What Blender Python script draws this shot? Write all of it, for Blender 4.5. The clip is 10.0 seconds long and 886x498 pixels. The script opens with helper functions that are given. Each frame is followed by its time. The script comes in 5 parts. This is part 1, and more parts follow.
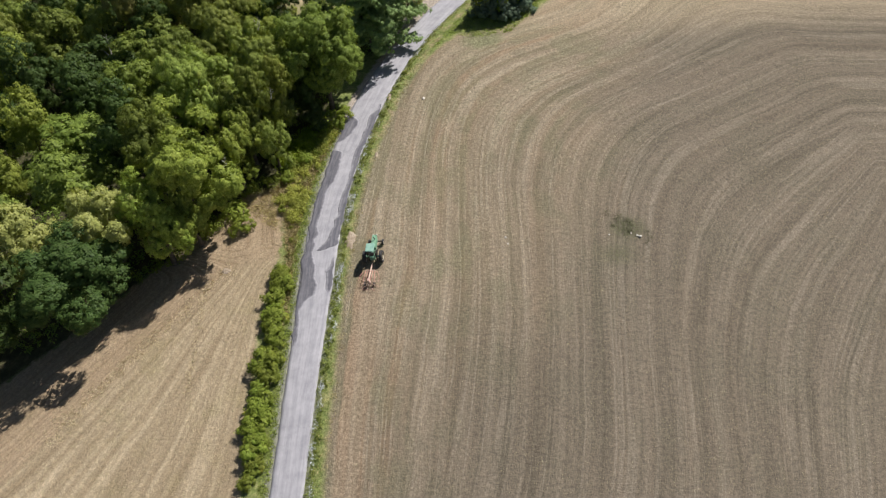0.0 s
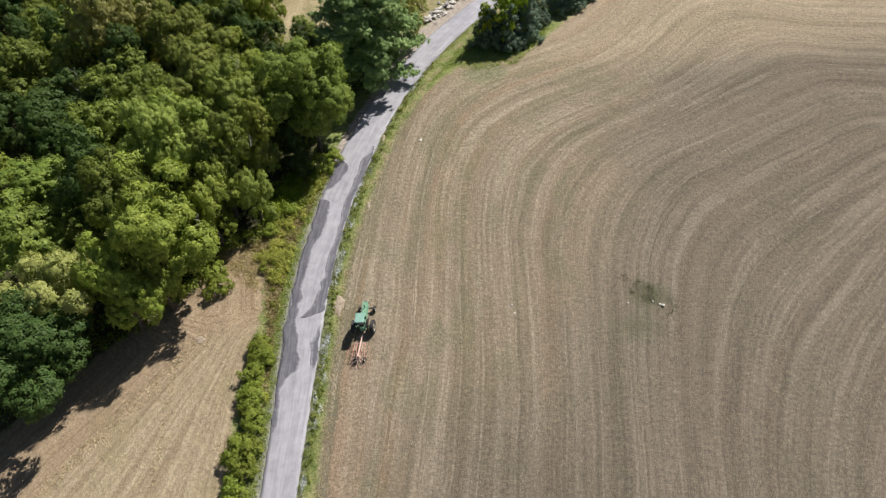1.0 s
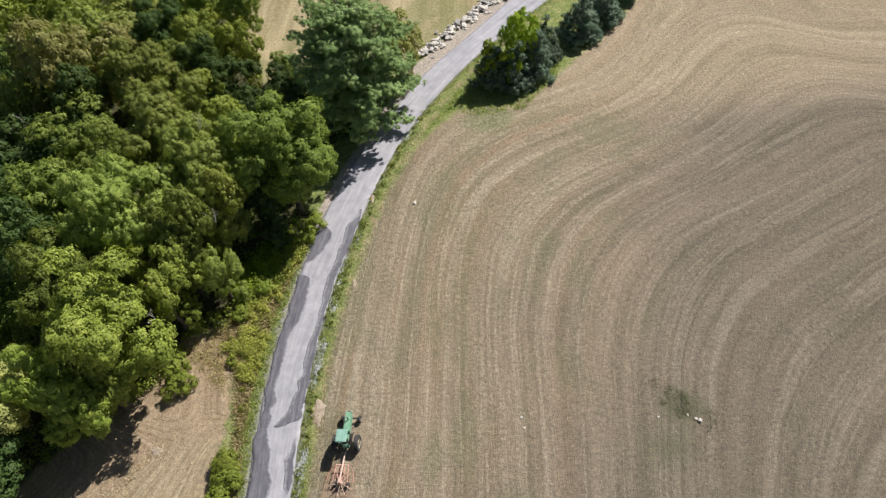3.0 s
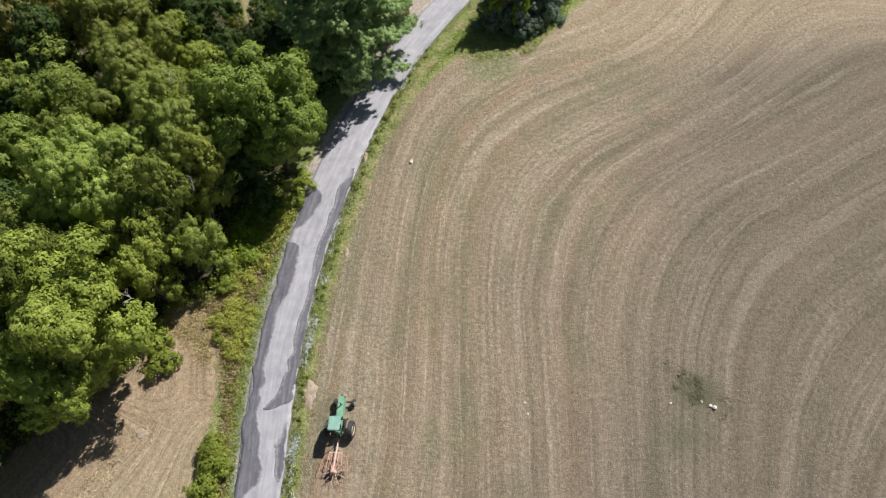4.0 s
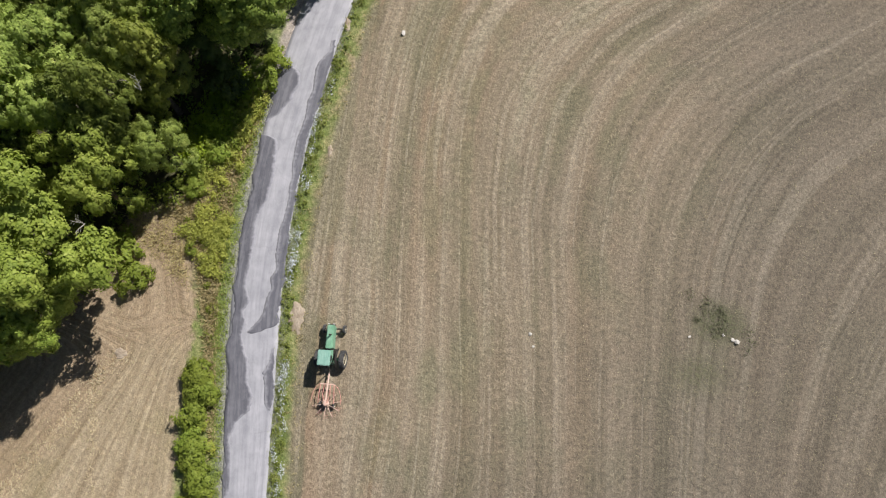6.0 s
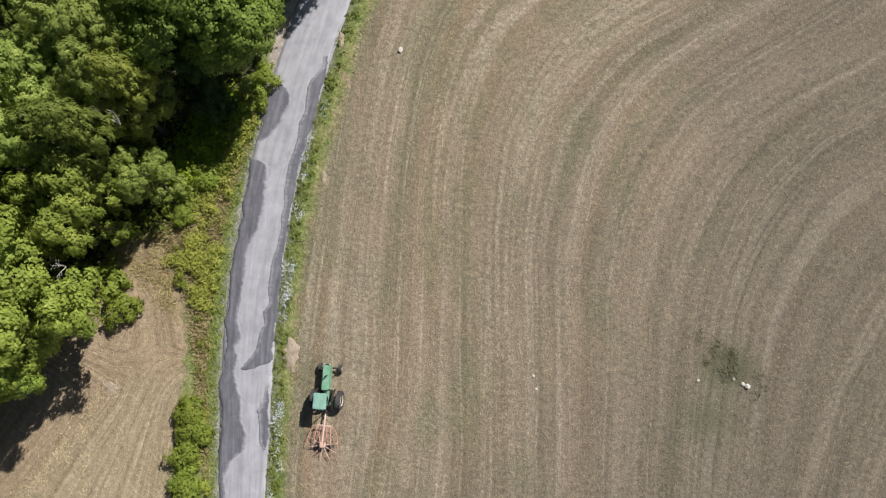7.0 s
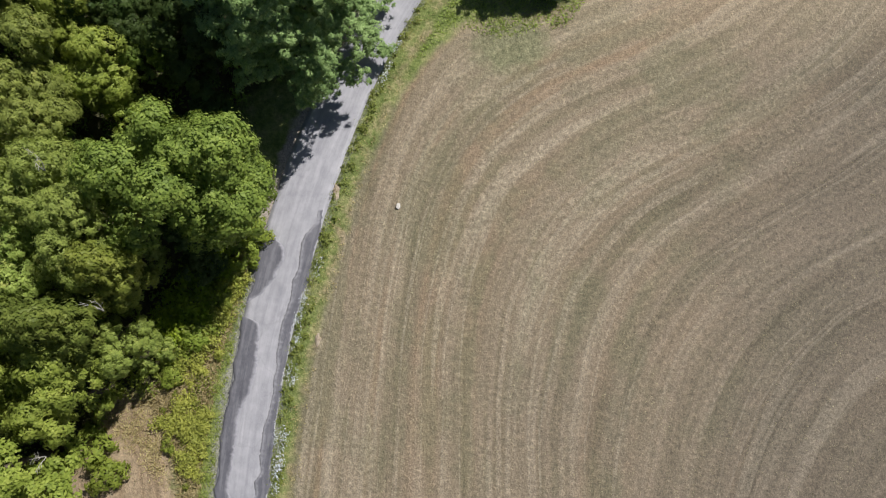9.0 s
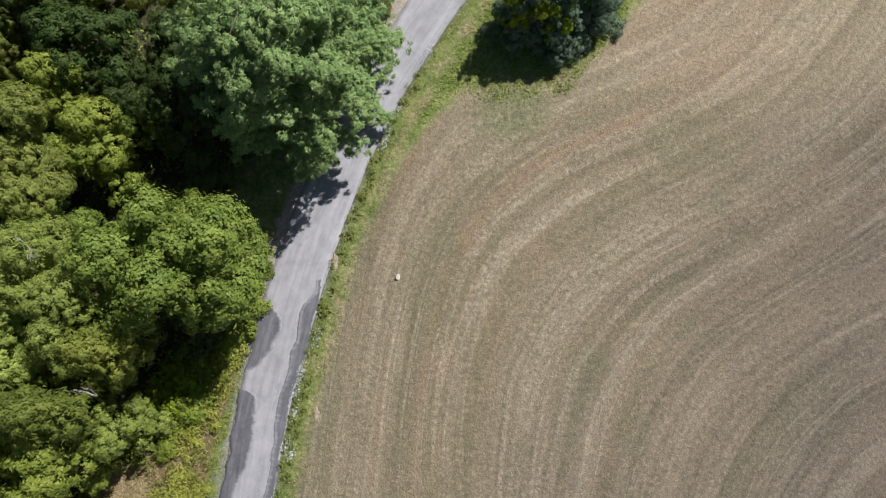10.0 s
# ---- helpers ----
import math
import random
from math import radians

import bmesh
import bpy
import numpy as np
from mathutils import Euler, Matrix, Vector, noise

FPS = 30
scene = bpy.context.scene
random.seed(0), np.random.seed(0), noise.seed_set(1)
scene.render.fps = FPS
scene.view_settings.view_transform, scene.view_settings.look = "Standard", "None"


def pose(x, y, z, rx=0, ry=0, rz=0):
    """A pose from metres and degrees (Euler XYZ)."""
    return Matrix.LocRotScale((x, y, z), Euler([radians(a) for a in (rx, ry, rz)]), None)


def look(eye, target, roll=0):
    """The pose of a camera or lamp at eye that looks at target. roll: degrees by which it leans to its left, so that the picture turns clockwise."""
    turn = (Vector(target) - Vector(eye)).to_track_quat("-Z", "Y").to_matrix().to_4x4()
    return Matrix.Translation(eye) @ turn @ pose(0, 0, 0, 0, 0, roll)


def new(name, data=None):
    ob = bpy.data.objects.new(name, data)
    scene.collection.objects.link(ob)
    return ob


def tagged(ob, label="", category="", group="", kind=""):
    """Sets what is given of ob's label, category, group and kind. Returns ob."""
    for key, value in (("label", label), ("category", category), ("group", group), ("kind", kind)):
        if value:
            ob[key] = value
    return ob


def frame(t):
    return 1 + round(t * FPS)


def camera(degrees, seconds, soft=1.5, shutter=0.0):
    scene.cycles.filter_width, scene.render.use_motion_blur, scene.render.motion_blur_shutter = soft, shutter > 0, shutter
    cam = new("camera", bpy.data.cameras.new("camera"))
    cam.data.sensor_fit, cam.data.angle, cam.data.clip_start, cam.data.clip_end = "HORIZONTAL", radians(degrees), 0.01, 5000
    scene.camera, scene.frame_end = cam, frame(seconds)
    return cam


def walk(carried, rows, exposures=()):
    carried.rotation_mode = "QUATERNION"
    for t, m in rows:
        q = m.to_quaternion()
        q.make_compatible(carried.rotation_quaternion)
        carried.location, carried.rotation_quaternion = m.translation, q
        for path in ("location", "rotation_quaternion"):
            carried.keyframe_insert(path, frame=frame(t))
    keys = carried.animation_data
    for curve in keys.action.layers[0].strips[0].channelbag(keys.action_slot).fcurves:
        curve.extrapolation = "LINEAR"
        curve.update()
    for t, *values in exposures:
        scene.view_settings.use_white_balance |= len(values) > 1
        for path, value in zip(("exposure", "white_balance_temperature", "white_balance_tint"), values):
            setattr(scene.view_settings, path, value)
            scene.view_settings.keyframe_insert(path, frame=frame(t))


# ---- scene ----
cam = camera(64.7, 10.0, 1.22)
METRES, EYE, TILT, LEAN, TURN = 70.0, 61.0, -50.0, 0.0, 0.0
ROWS = [
    (0.0, 0.0, 0.0, 0.0, -0.0, 0.0, 0.0),
    (0.5, 0.0007, 0.0595, 0.0468, -0.0, 0.01, -0.01),
    (1.0, 0.0021, 0.1204, 0.0981, 0.02, 0.04, 0.01),
    (1.5, 0.0031, 0.1629, 0.1373, 0.02, 0.05, 0.03),
    (2.0, 0.0039, 0.2042, 0.1759, 0.02, 0.06, 0.02),
    (2.5, 0.0044, 0.2385, 0.2079, -0.01, 0.02, 0.01),
    (4.0, 0.0062, 0.3513, 0.3035, -0.04, -7.95, 0.0),
    (4.5, 0.007, 0.3859, 0.3318, -0.03, -12.46, 0.01),
    (5.0, 0.0081, 0.4252, 0.3635, 0.0, -17.53, 0.03),
    (5.5, 0.0088, 0.4598, 0.3915, 0.01, -22.03, 0.06),
    (7.0, 0.0095, 0.572, 0.4885, 0.01, -30.41, 0.09),
    (7.5, 0.0092, 0.6002, 0.5208, 0.01, -30.39, 0.05),
    (8.0, 0.0083, 0.6317, 0.5573, -0.04, -30.35, -0.02),
    (8.5, 0.0087, 0.6576, 0.5876, -0.03, -30.31, -0.03),
    (9.0, 0.01, 0.6854, 0.6205, 0.03, -30.27, -0.01),
    (9.5, 0.0098, 0.7084, 0.648, 0.05, -30.23, -0.02),
    (10.0, 0.0095, 0.7326, 0.6766, 0.06, -30.13, -0.04),
]
walk(cam, [(t, pose(0, 0, EYE, TILT, LEAN, TURN) @ pose(METRES * x, METRES * y, METRES * z, 90 + pitch, roll, yaw)) for t, x, y, z, yaw, pitch, roll in ROWS],
     exposures=[(0.0, -0.06, 6500, 10), (1.5, 0.02, 6500, 10), (4.5, 0.04, 6400, 10), (5.5, 0.0, 6380, 10), (7.0, -0.1, 6380, 9), (8.5, -0.16, 6350, 9), (10.0, -0.17, 6280, 9)])

# ---- world and sun ----
SUN_UP, SUN_ROUND = 53.0, 45.0  # degrees above the horizon, degrees clockwise from +y
world = bpy.data.worlds.new("sky")
scene.world = world
world.use_nodes = True
sky = world.node_tree.nodes.new("ShaderNodeTexSky")
sky.sky_type, sky.sun_disc = "NISHITA", False
sky.sun_elevation, sky.sun_rotation = radians(SUN_UP), radians(SUN_ROUND)
back = world.node_tree.nodes["Background"]
back.inputs["Strength"].default_value = 0.046
world.node_tree.links.new(sky.outputs[0], back.inputs["Color"])
lamp = bpy.data.lights.new("sun", "SUN")
lamp.energy, lamp.angle, lamp.color = 5.6, radians(0.53), (1.0, 0.955, 0.89)
sun = new("sun", lamp)
to_sun = Vector((math.sin(radians(SUN_ROUND)) * math.cos(radians(SUN_UP)), math.cos(radians(SUN_ROUND)) * math.cos(radians(SUN_UP)), math.sin(radians(SUN_UP))))
sun.matrix_world = look(to_sun * 150, (0, 0, 0))


# ---- material helpers ----
class Nodes:
    """A thin wrapper that adds nodes to one material."""

    def __init__(self, name):
        self.mat = bpy.data.materials.new(name)
        self.mat.use_nodes = True
        self.tree = self.mat.node_tree
        self.bsdf = self.tree.nodes["Principled BSDF"]
        self.out = self.tree.nodes["Material Output"]

    def add(self, kind, props=None, **inputs):
        n = self.tree.nodes.new(kind)
        for k, v in (props or {}).items():
            setattr(n, k, v)
        for k, v in inputs.items():
            self.put(n.inputs[int(k[1:]) if k[0] == "i" and k[1:].isdigit() else k.replace("_", " ")], v)
        return n

    def put(self, socket, v):
        if isinstance(v, bpy.types.NodeSocket):
            self.tree.links.new(v, socket)
        elif isinstance(v, tuple) and len(v) == 3 and socket.type == "RGBA":
            socket.default_value = (*v, 1.0)
        else:
            socket.default_value = v

    def math(self, op, a, b=0.0, c=0.0):
        return self.add("ShaderNodeMath", {"operation": op}, i0=a, i1=b, i2=c).outputs[0]

    def step(self, v, lo, hi):
        n = self.add("ShaderNodeMapRange", {"interpolation_type": "SMOOTHSTEP"}, i0=v, i1=lo, i2=hi)
        return n.outputs[0]

    def noise(self, vector, scale, detail=3.0, rough=0.55):
        return self.add("ShaderNodeTexNoise", None, Vector=vector, Scale=scale, Detail=detail, Roughness=rough).outputs[0]

    def mix(self, fac, a, b, how="MIX"):
        n = self.add("ShaderNodeMix", {"data_type": "RGBA", "blend_type": how})
        self.put(n.inputs[0], fac), self.put(n.inputs[6], a), self.put(n.inputs[7], b)
        return n.outputs[2]

    def ramp(self, fac, *stops):
        n = self.add("ShaderNodeValToRGB", None, Fac=fac)
        while len(n.color_ramp.elements) < len(stops):
            n.color_ramp.elements.new(0.5)
        for e, (at, colour) in zip(n.color_ramp.elements, stops):
            e.position, e.color = at, (*colour, 1)
        return n.outputs[0]

    def attr(self, name):
        return self.add("ShaderNodeAttribute", {"attribute_name": name}).outputs["Fac"]

    def where(self):
        return self.add("ShaderNodeTexCoord").outputs["Object"]

    def bump(self, height, strength, distance):
        n = self.add("ShaderNodeBump", None, Height=height, Strength=strength, Distance=distance)
        self.put(self.bsdf.inputs["Normal"], n.outputs[0])

    def finish(self, colour, rough, metal=0.0, spec=0.3):
        self.put(self.bsdf.inputs["Base Color"], colour)
        self.put(self.bsdf.inputs["Roughness"], rough)
        self.put(self.bsdf.inputs["Metallic"], metal)
        self.put(self.bsdf.inputs["Specular IOR Level"], spec)
        return self.mat


def leaf_material(name, dark, mid, light, spots=None, glow=0.32, spec=0.14):
    """Leaves: a colour for each leaf, patches over the crown, a shift for each plant, and light through the blade."""
    n = Nodes(name)
    island = n.add("ShaderNodeNewGeometry").outputs["Random Per Island"]
    each = n.add("ShaderNodeObjectInfo").outputs["Random"]
    patch = n.noise(n.where(), 0.7, 2.0)
    v = n.math("ADD", n.math("MULTIPLY", island, 0.3), n.math("MULTIPLY", patch, 0.7))
    colour = n.ramp(v, (0.12, dark), (0.5, mid), (0.9, light))
    if spots:
        colour = n.mix(n.step(n.noise(n.where(), 0.9, 3.0), 0.62, 0.72), colour, spots)
    colour = n.mix(0.6, colour, n.add("ShaderNodeHueSaturation", None, Hue=n.math("ADD", n.math("MULTIPLY", each, 0.034), 0.479), Saturation=1.0,
                                       Value=n.math("ADD", n.math("MULTIPLY", each, 0.75), 0.64), Color=colour).outputs[0])
    n.finish(colour, 0.5, 0.0, spec)
    through_leaf = n.add("ShaderNodeBsdfTranslucent", None, Color=n.mix(1.0, colour, (1.2, 1.2, 0.6), "MULTIPLY"))
    both = n.add("ShaderNodeMixShader", None, i0=glow, i1=n.bsdf.outputs[0], i2=through_leaf.outputs[0])
    n.tree.links.new(both.outputs[0], n.out.inputs["Surface"])
    return n.mat


def plain_material(name, colour, other, rough, metal=0.0, scale=6.0, bump=0.0, spec=0.4):
    """Paint, rubber, metal or stone with stains at two scales."""
    n = Nodes(name)
    w = n.where()
    v = n.math("ADD", n.math("MULTIPLY", n.noise(w, scale), 0.6), n.math("MULTIPLY", n.noise(w, scale * 7, 4.0), 0.4))
    c = n.mix(n.step(v, 0.38, 0.66), colour, other)
    if bump:
        n.bump(v, 0.6, bump)
    return n.finish(c, n.math("ADD", n.math("MULTIPLY", v, 0.25), rough - 0.12), metal, spec)


# ---- plan ----
def ground_z(x, y):
    """Height of the land: a broad shoulder that falls away to the west."""
    u, v = 2 * np.tanh(np.asarray(x, float) / 60), 2 * np.tanh((np.asarray(y, float) - 60) / 60)
    return 1.626 + 3.79 * u + 1.736 * v - 1.692 * u * u + 0.107 * u * v - 0.853 * v * v


def gz(x, y):
    return float(ground_z(x, y))


def slope_pose(x, y, turn=0.0, lift=0.0):
    """A pose on the land at (x, y), leaning with it, turned clockwise by some degrees."""
    e = 0.6
    nrm = Vector((gz(x - e, y) - gz(x + e, y), gz(x, y - e) - gz(x, y + e), 2 * e)).normalized()
    lean = Vector((0, 0, 1)).rotation_difference(nrm).to_matrix().to_4x4()
    return Matrix.Translation((x, y, gz(x, y) + lift)) @ lean @ pose(0, 0, 0, 0, 0, -turn)


# road edges: y, x of the west edge, x of the east edge
ROAD = [(-300, -17.0, -13.6), (24, -16.1, -12.9), (34, -16.1, -12.8), (42, -16.0, -12.5), (48, -16.15, -12.25), (54, -16.05, -12.1), (59, -15.6, -11.65),
        (65.3, -14.65, -10.8), (69.2, -13.9, -9.8), (73, -13.05, -8.85), (77, -12.0, -7.75), (81, -10.6, -6.4), (85, -8.9, -4.85), (89, -6.9, -3.0),
        (93.5, -4.3, -0.3), (98.5, -1.3, 3.1), (102, 1.7, 5.9), (106.5, 5.4, 9.9), (111.7, 9.2, 14.3), (125, 20.5, 25.5), (400, 240, 244)]


def road_west(y):
    return bend_road(y, 1)


def road_east(y):
    return bend_road(y, 2)


def bend_road(y, k):
    y = np.asarray(y, float)
    a = np.array(ROAD)
    return sum(np.interp(y + dy, a[:, 0], a[:, k]) * w for dy, w in ((-2.0, 0.2), (-1.0, 0.2), (0, 0.2), (1.0, 0.2), (2.0, 0.2)))


# mowing passes: weights of the powers of east and north, in rising order
SWATH = [-27.48, -24.14, 20.06, 46.25, -13.75, -50.57, -6.42, 18.34, 8.53, 2.10, 17.37, -16.23, 49.15, 36.40, -32.85, -53.30, -3.97, 35.47, 14.72, -1.83, -6.77, 54.20,
         53.80, -91.59, -97.96, 9.41, 51.98, 25.87, 2.84, 2.39, -2.03, -113.34, -80.52, 36.78, 51.16, 18.73, -2.50, -5.89, -81.43, -47.49, 87.65, 36.13, -2.52, -0.05,
         25.27, 12.15, 78.86, 36.03, -17.65, 6.88, 3.32, -4.19, 16.72, 0.39, 9.60, -31.75, -8.81, 22.88, 14.06, -7.13, 12.33, 6.94, 9.38, -9.91, 10.37]


def swath(x, y):
    """How far along and across the mowing passes of the hay field a place lies. The passes run beside the road, bend east and fold over the shoulder."""
    u, v = np.clip((np.asarray(x, float) - 22) / 40, -0.95, 0.74), np.clip((np.asarray(y, float) - 72) / 44, -1.35, 0.84)
    powers = [(i, j) for i in range(11) for j in range(11 - i) if i + j]
    across = sum(w * u ** i * v ** j for w, (i, j) in zip(SWATH, powers))
    return 0.75 * (np.asarray(x, float) + np.asarray(y, float)), across


def inside(px, py, poly):
    """Signed distance to a closed outline, positive inside."""
    poly = np.array(poly, float)
    nxt = np.roll(poly, -1, 0)
    best = np.full(px.shape, 1e9)
    odd = np.zeros(px.shape, bool)
    for (ax, ay), (bx, by) in zip(poly, nxt):
        dx, dy = bx - ax, by - ay
        t = np.clip(((px - ax) * dx + (py - ay) * dy) / (dx * dx + dy * dy), 0, 1)
        best = np.minimum(best, np.hypot(px - ax - t * dx, py - ay - t * dy))
        if ay != by:
            odd ^= ((ay > py) != (by > py)) & (px < ax + (py - ay) * dx / dy)
    return np.where(odd, best, -best)


HAY_FIELD = [(-11.2, -300), (-11.1, 30), (-10.9, 45), (-10.2, 56), (-9.7, 61), (-8.6, 66), (-7.1, 71.8), (-5.8, 77.2), (-4.4, 80.5), (-2.8, 84.2), (-0.4, 87.2),
             (2.2, 90.0), (6.5, 90.4), (10.5, 91.2), (13.2, 93.6), (17, 98.2), (21.2, 103), (25.8, 109.7), (36, 124), (120, 240), (900, 240), (900, -300)]
WEED_BANK = [(-16.9, 42), (-18.1, 48), (-18.4, 53), (-19.2, 57.5), (-21.4, 61.8), (-20.8, 63.6), (-18.6, 65.6), (-16.6, 69), (-14.3, 73), (-14.0, 71), (-15.8, 65.5), (-17.0, 59), (-17.3, 52)]
LOW_FIELD = [(-19.0, -300), (-19.2, 27), (-19.9, 37), (-19.9, 44.5), (-19.5, 49), (-18.9, 53), (-19.7, 58), (-22.0, 62.2), (-25.0, 61.8), (-28.4, 57),
             (-34, 52), (-42, 44), (-55, 33), (-90, 8), (-400, -300)]
FAR_FIELD = [(-21.2, 97.5), (-18.5, 97.5), (-10, 97.5), (-4, 99.5), (0.5, 104.5), (5, 110), (19, 128), (180, 330), (-260, 330), (-60, 150), (-36, 126), (-29.5, 112.5), (-24, 101.5)]
WOOD = [(-14.2, 74.5), (-15.2, 69.5), (-18.8, 63.8), (-23, 62), (-25.8, 60.6), (-28, 57), (-34, 52), (-42, 44), (-55, 33), (-90, 8), (-400, -300), (-800, 100), (-500, 420),
        (-260, 330), (-60, 150), (-36, 126), (-29.5, 112.5), (-24, 101.5), (-20.5, 97.5), (-9, 97), (-5.6, 92), (-6.8, 89.5), (-12.0, 87.0), (-16.0, 84.5), (-16.2, 80), (-14.6, 77)]


def build_mesh(name, verts, faces, mats=(), smooth=False):
    """A mesh out of numpy arrays; faces are rows of three or four corners."""
    me = bpy.data.meshes.new(name)
    verts, faces = np.asarray(verts, np.float32), np.asarray(faces, np.int32)
    k = faces.shape[1]
    me.vertices.add(len(verts))
    me.vertices.foreach_set("co", verts.ravel())
    me.loops.add(faces.size)
    me.loops.foreach_set("vertex_index", faces.ravel())
    me.polygons.add(len(faces))
    me.polygons.foreach_set("loop_start", np.arange(len(faces), dtype=np.int32) * k)
    if smooth:
        me.polygons.foreach_set("use_smooth", np.ones(len(faces), bool))
    me.update(calc_edges=True)
    for m in mats:
        me.materials.append(m)
    return me


def part(name, bm, material, parent, label=""):
    """Links a bmesh, or a finished mesh, as one object under a thing."""
    if isinstance(bm, bmesh.types.BMesh):
        me = bpy.data.meshes.new(name)
        bm.to_mesh(me)
        bm.free()
        me.materials.append(material)
    else:
        me = bm
    ob = new(name, me)
    ob.parent = parent
    return tagged(ob, label)


def thing(name, m, label, category, group="", kind=""):
    ob = new(name)
    ob.matrix_world = m
    ob.empty_display_size = 0.2
    return tagged(ob, label, category, group, kind)


# ---- ground materials ----
def ground_material():
    n = Nodes("land")
    w = n.where()
    uv = n.add("ShaderNodeUVMap", {"uv_map": "swath"}).outputs[0]
    sep = n.add("ShaderNodeSeparateXYZ", None, Vector=uv)
    along, across = sep.outputs[0], sep.outputs[1]
    sep2 = n.add("ShaderNodeSeparateXYZ", None, Vector=w)
    X, Y = sep2.outputs[0], sep2.outputs[1]
    fine, grit = n.noise(w, 3.2, 5.0, 0.7), n.noise(w, 11.0, 3.0, 0.7)
    broad = n.noise(w, 0.045, 2.0)

    def strokes(a, b, seed):
        u = n.math("ADD", n.math("MULTIPLY", X, a), n.math("MULTIPLY", Y, b))
        t = n.math("SUBTRACT", n.math("MULTIPLY", Y, a), n.math("MULTIPLY", X, b))
        vec = n.add("ShaderNodeCombineXYZ", None, X=n.math("MULTIPLY", u, 8.5), Y=n.math("MULTIPLY", t, 2.6), Z=seed)
        return n.noise(vec.outputs[0], 1.0, 2.0, 0.6)

    stalks = n.math("MAXIMUM", n.math("MAXIMUM", strokes(0.97, 0.24, 0.0), strokes(0.82, -0.57, 5.0)), strokes(0.6, 0.8, 9.0))
    wob = n.noise(w, 0.12, 2.0)

    def lanes(v, freq, stretch, along_, seed):
        vec = n.add("ShaderNodeCombineXYZ", None, X=n.math("MULTIPLY", n.math("ADD", v, n.math("MULTIPLY", wob, 0.7)), freq), Y=n.math("MULTIPLY", along_, stretch), Z=seed)
        return n.noise(vec.outputs[0], 1.0, 2.0, 0.6)

    # hay field: straw, green regrowth and bare earth in passes
    wide = lanes(across, 0.3, 0.012, along, 3.1)
    mid_ = lanes(across, 0.85, 0.02, along, 7.7)
    thin = lanes(across, 2.4, 0.05, along, 1.3)
    v = n.math("ADD", n.math("ADD", n.math("MULTIPLY", wide, 0.12), n.math("MULTIPLY", mid_, 0.4)), n.math("ADD", n.math("MULTIPLY", thin, 0.34), n.math("MULTIPLY", n.noise(w, 5.5, 4.0, 0.75), 0.14)))
    comb = n.math("SINE", n.math("ADD", n.math("MULTIPLY", across, 2.75), n.math("MULTIPLY", n.noise(w, 0.08, 2.0), 14.0)))
    v = n.math("ADD", v, n.math("MULTIPLY", n.math("MULTIPLY", comb, n.math("ABSOLUTE", comb)), 0.022))
    hay = n.ramp(v, (0.38, (0.205, 0.172, 0.118)), (0.47, (0.258, 0.21, 0.149)), (0.53, (0.288, 0.234, 0.169)), (0.64, (0.37, 0.309, 0.231)))
    earth = n.step(lanes(across, 0.5, 0.015, along, 11.9), 0.5, 0.62)
    near_road = n.step(n.attr("hay"), 13.0, 1.0)
    hay = n.mix(n.math("MULTIPLY", earth, n.math("ADD", n.math("MULTIPLY", near_road, 0.5), 0.22)), hay, (0.29, 0.2, 0.132))
    green = n.step(n.math("ADD", n.noise(w, 0.16, 3.0), n.math("MULTIPLY", lanes(across, 0.6, 0.02, along, 5.5), 0.8)), 0.86, 1.06)
    hay = n.mix(n.math("MULTIPLY", green, 0.4), hay, (0.165, 0.168, 0.098))

    def tracks(freq, seed, thick):
        near = n.math("ABSOLUTE", n.math("SUBTRACT", lanes(across, freq, 0.006, along, seed), 0.5))
        return n.step(n.math("ADD", near, n.math("MULTIPLY", n.math("SUBTRACT", fine, 0.5), thick * 0.8)), thick, thick * 0.35)

    # pale wheel tracks and windrow lines
    pale = n.math("MAXIMUM", tracks(0.33, 21.0, 0.02), tracks(0.41, 33.0, 0.018))
    pale = n.math("MULTIPLY", pale, n.step(n.math("ADD", n.noise(w, 0.09, 2.0), n.math("MULTIPLY", fine, 0.25)), 0.46, 0.7))
    straw_line = n.ramp(fine, (0.35, (0.36, 0.3, 0.215)), (0.65, (0.56, 0.49, 0.385)))
    hay = n.mix(n.math("MULTIPLY", pale, 0.3), hay, straw_line)
    mottle = n.step(n.math("ADD", n.noise(w, 0.33, 4.0, 0.6), n.math("MULTIPLY", n.math("SUBTRACT", mid_, 0.5), 0.3)), 0.5, 0.68)
    hay = n.mix(n.math("MULTIPLY", mottle, 0.32), hay, n.ramp(fine, (0.35, (0.165, 0.158, 0.104)), (0.65, (0.27, 0.25, 0.17))))
    # cloud shade over the shoulder and the south, put into the colour as greyer ground
    grey = n.step(n.math("ADD", n.math("SUBTRACT", n.math("MULTIPLY", X, 0.03), n.math("ADD", n.math("MULTIPLY", n.math("MAXIMUM", n.math("SUBTRACT", Y, 45.0), 0.0), 0.012), n.math("MULTIPLY", n.math("MINIMUM", n.math("SUBTRACT", Y, 46.0), 0.0), 0.022))), n.math("SUBTRACT", n.math("MULTIPLY", broad, 0.9), n.math("MULTIPLY", n.math("MAXIMUM", n.math("SUBTRACT", Y, 85.0), 0.0), 0.045))), 0.25, 1.15)
    clouded = n.mix(n.math("MULTIPLY", pale, 0.34), n.ramp(v, (0.4, (0.122, 0.105, 0.083)), (0.6, (0.182, 0.154, 0.122))), (0.27, 0.235, 0.19))
    hay = n.mix(n.math("MULTIPLY", grey, 0.8), hay, clouded)
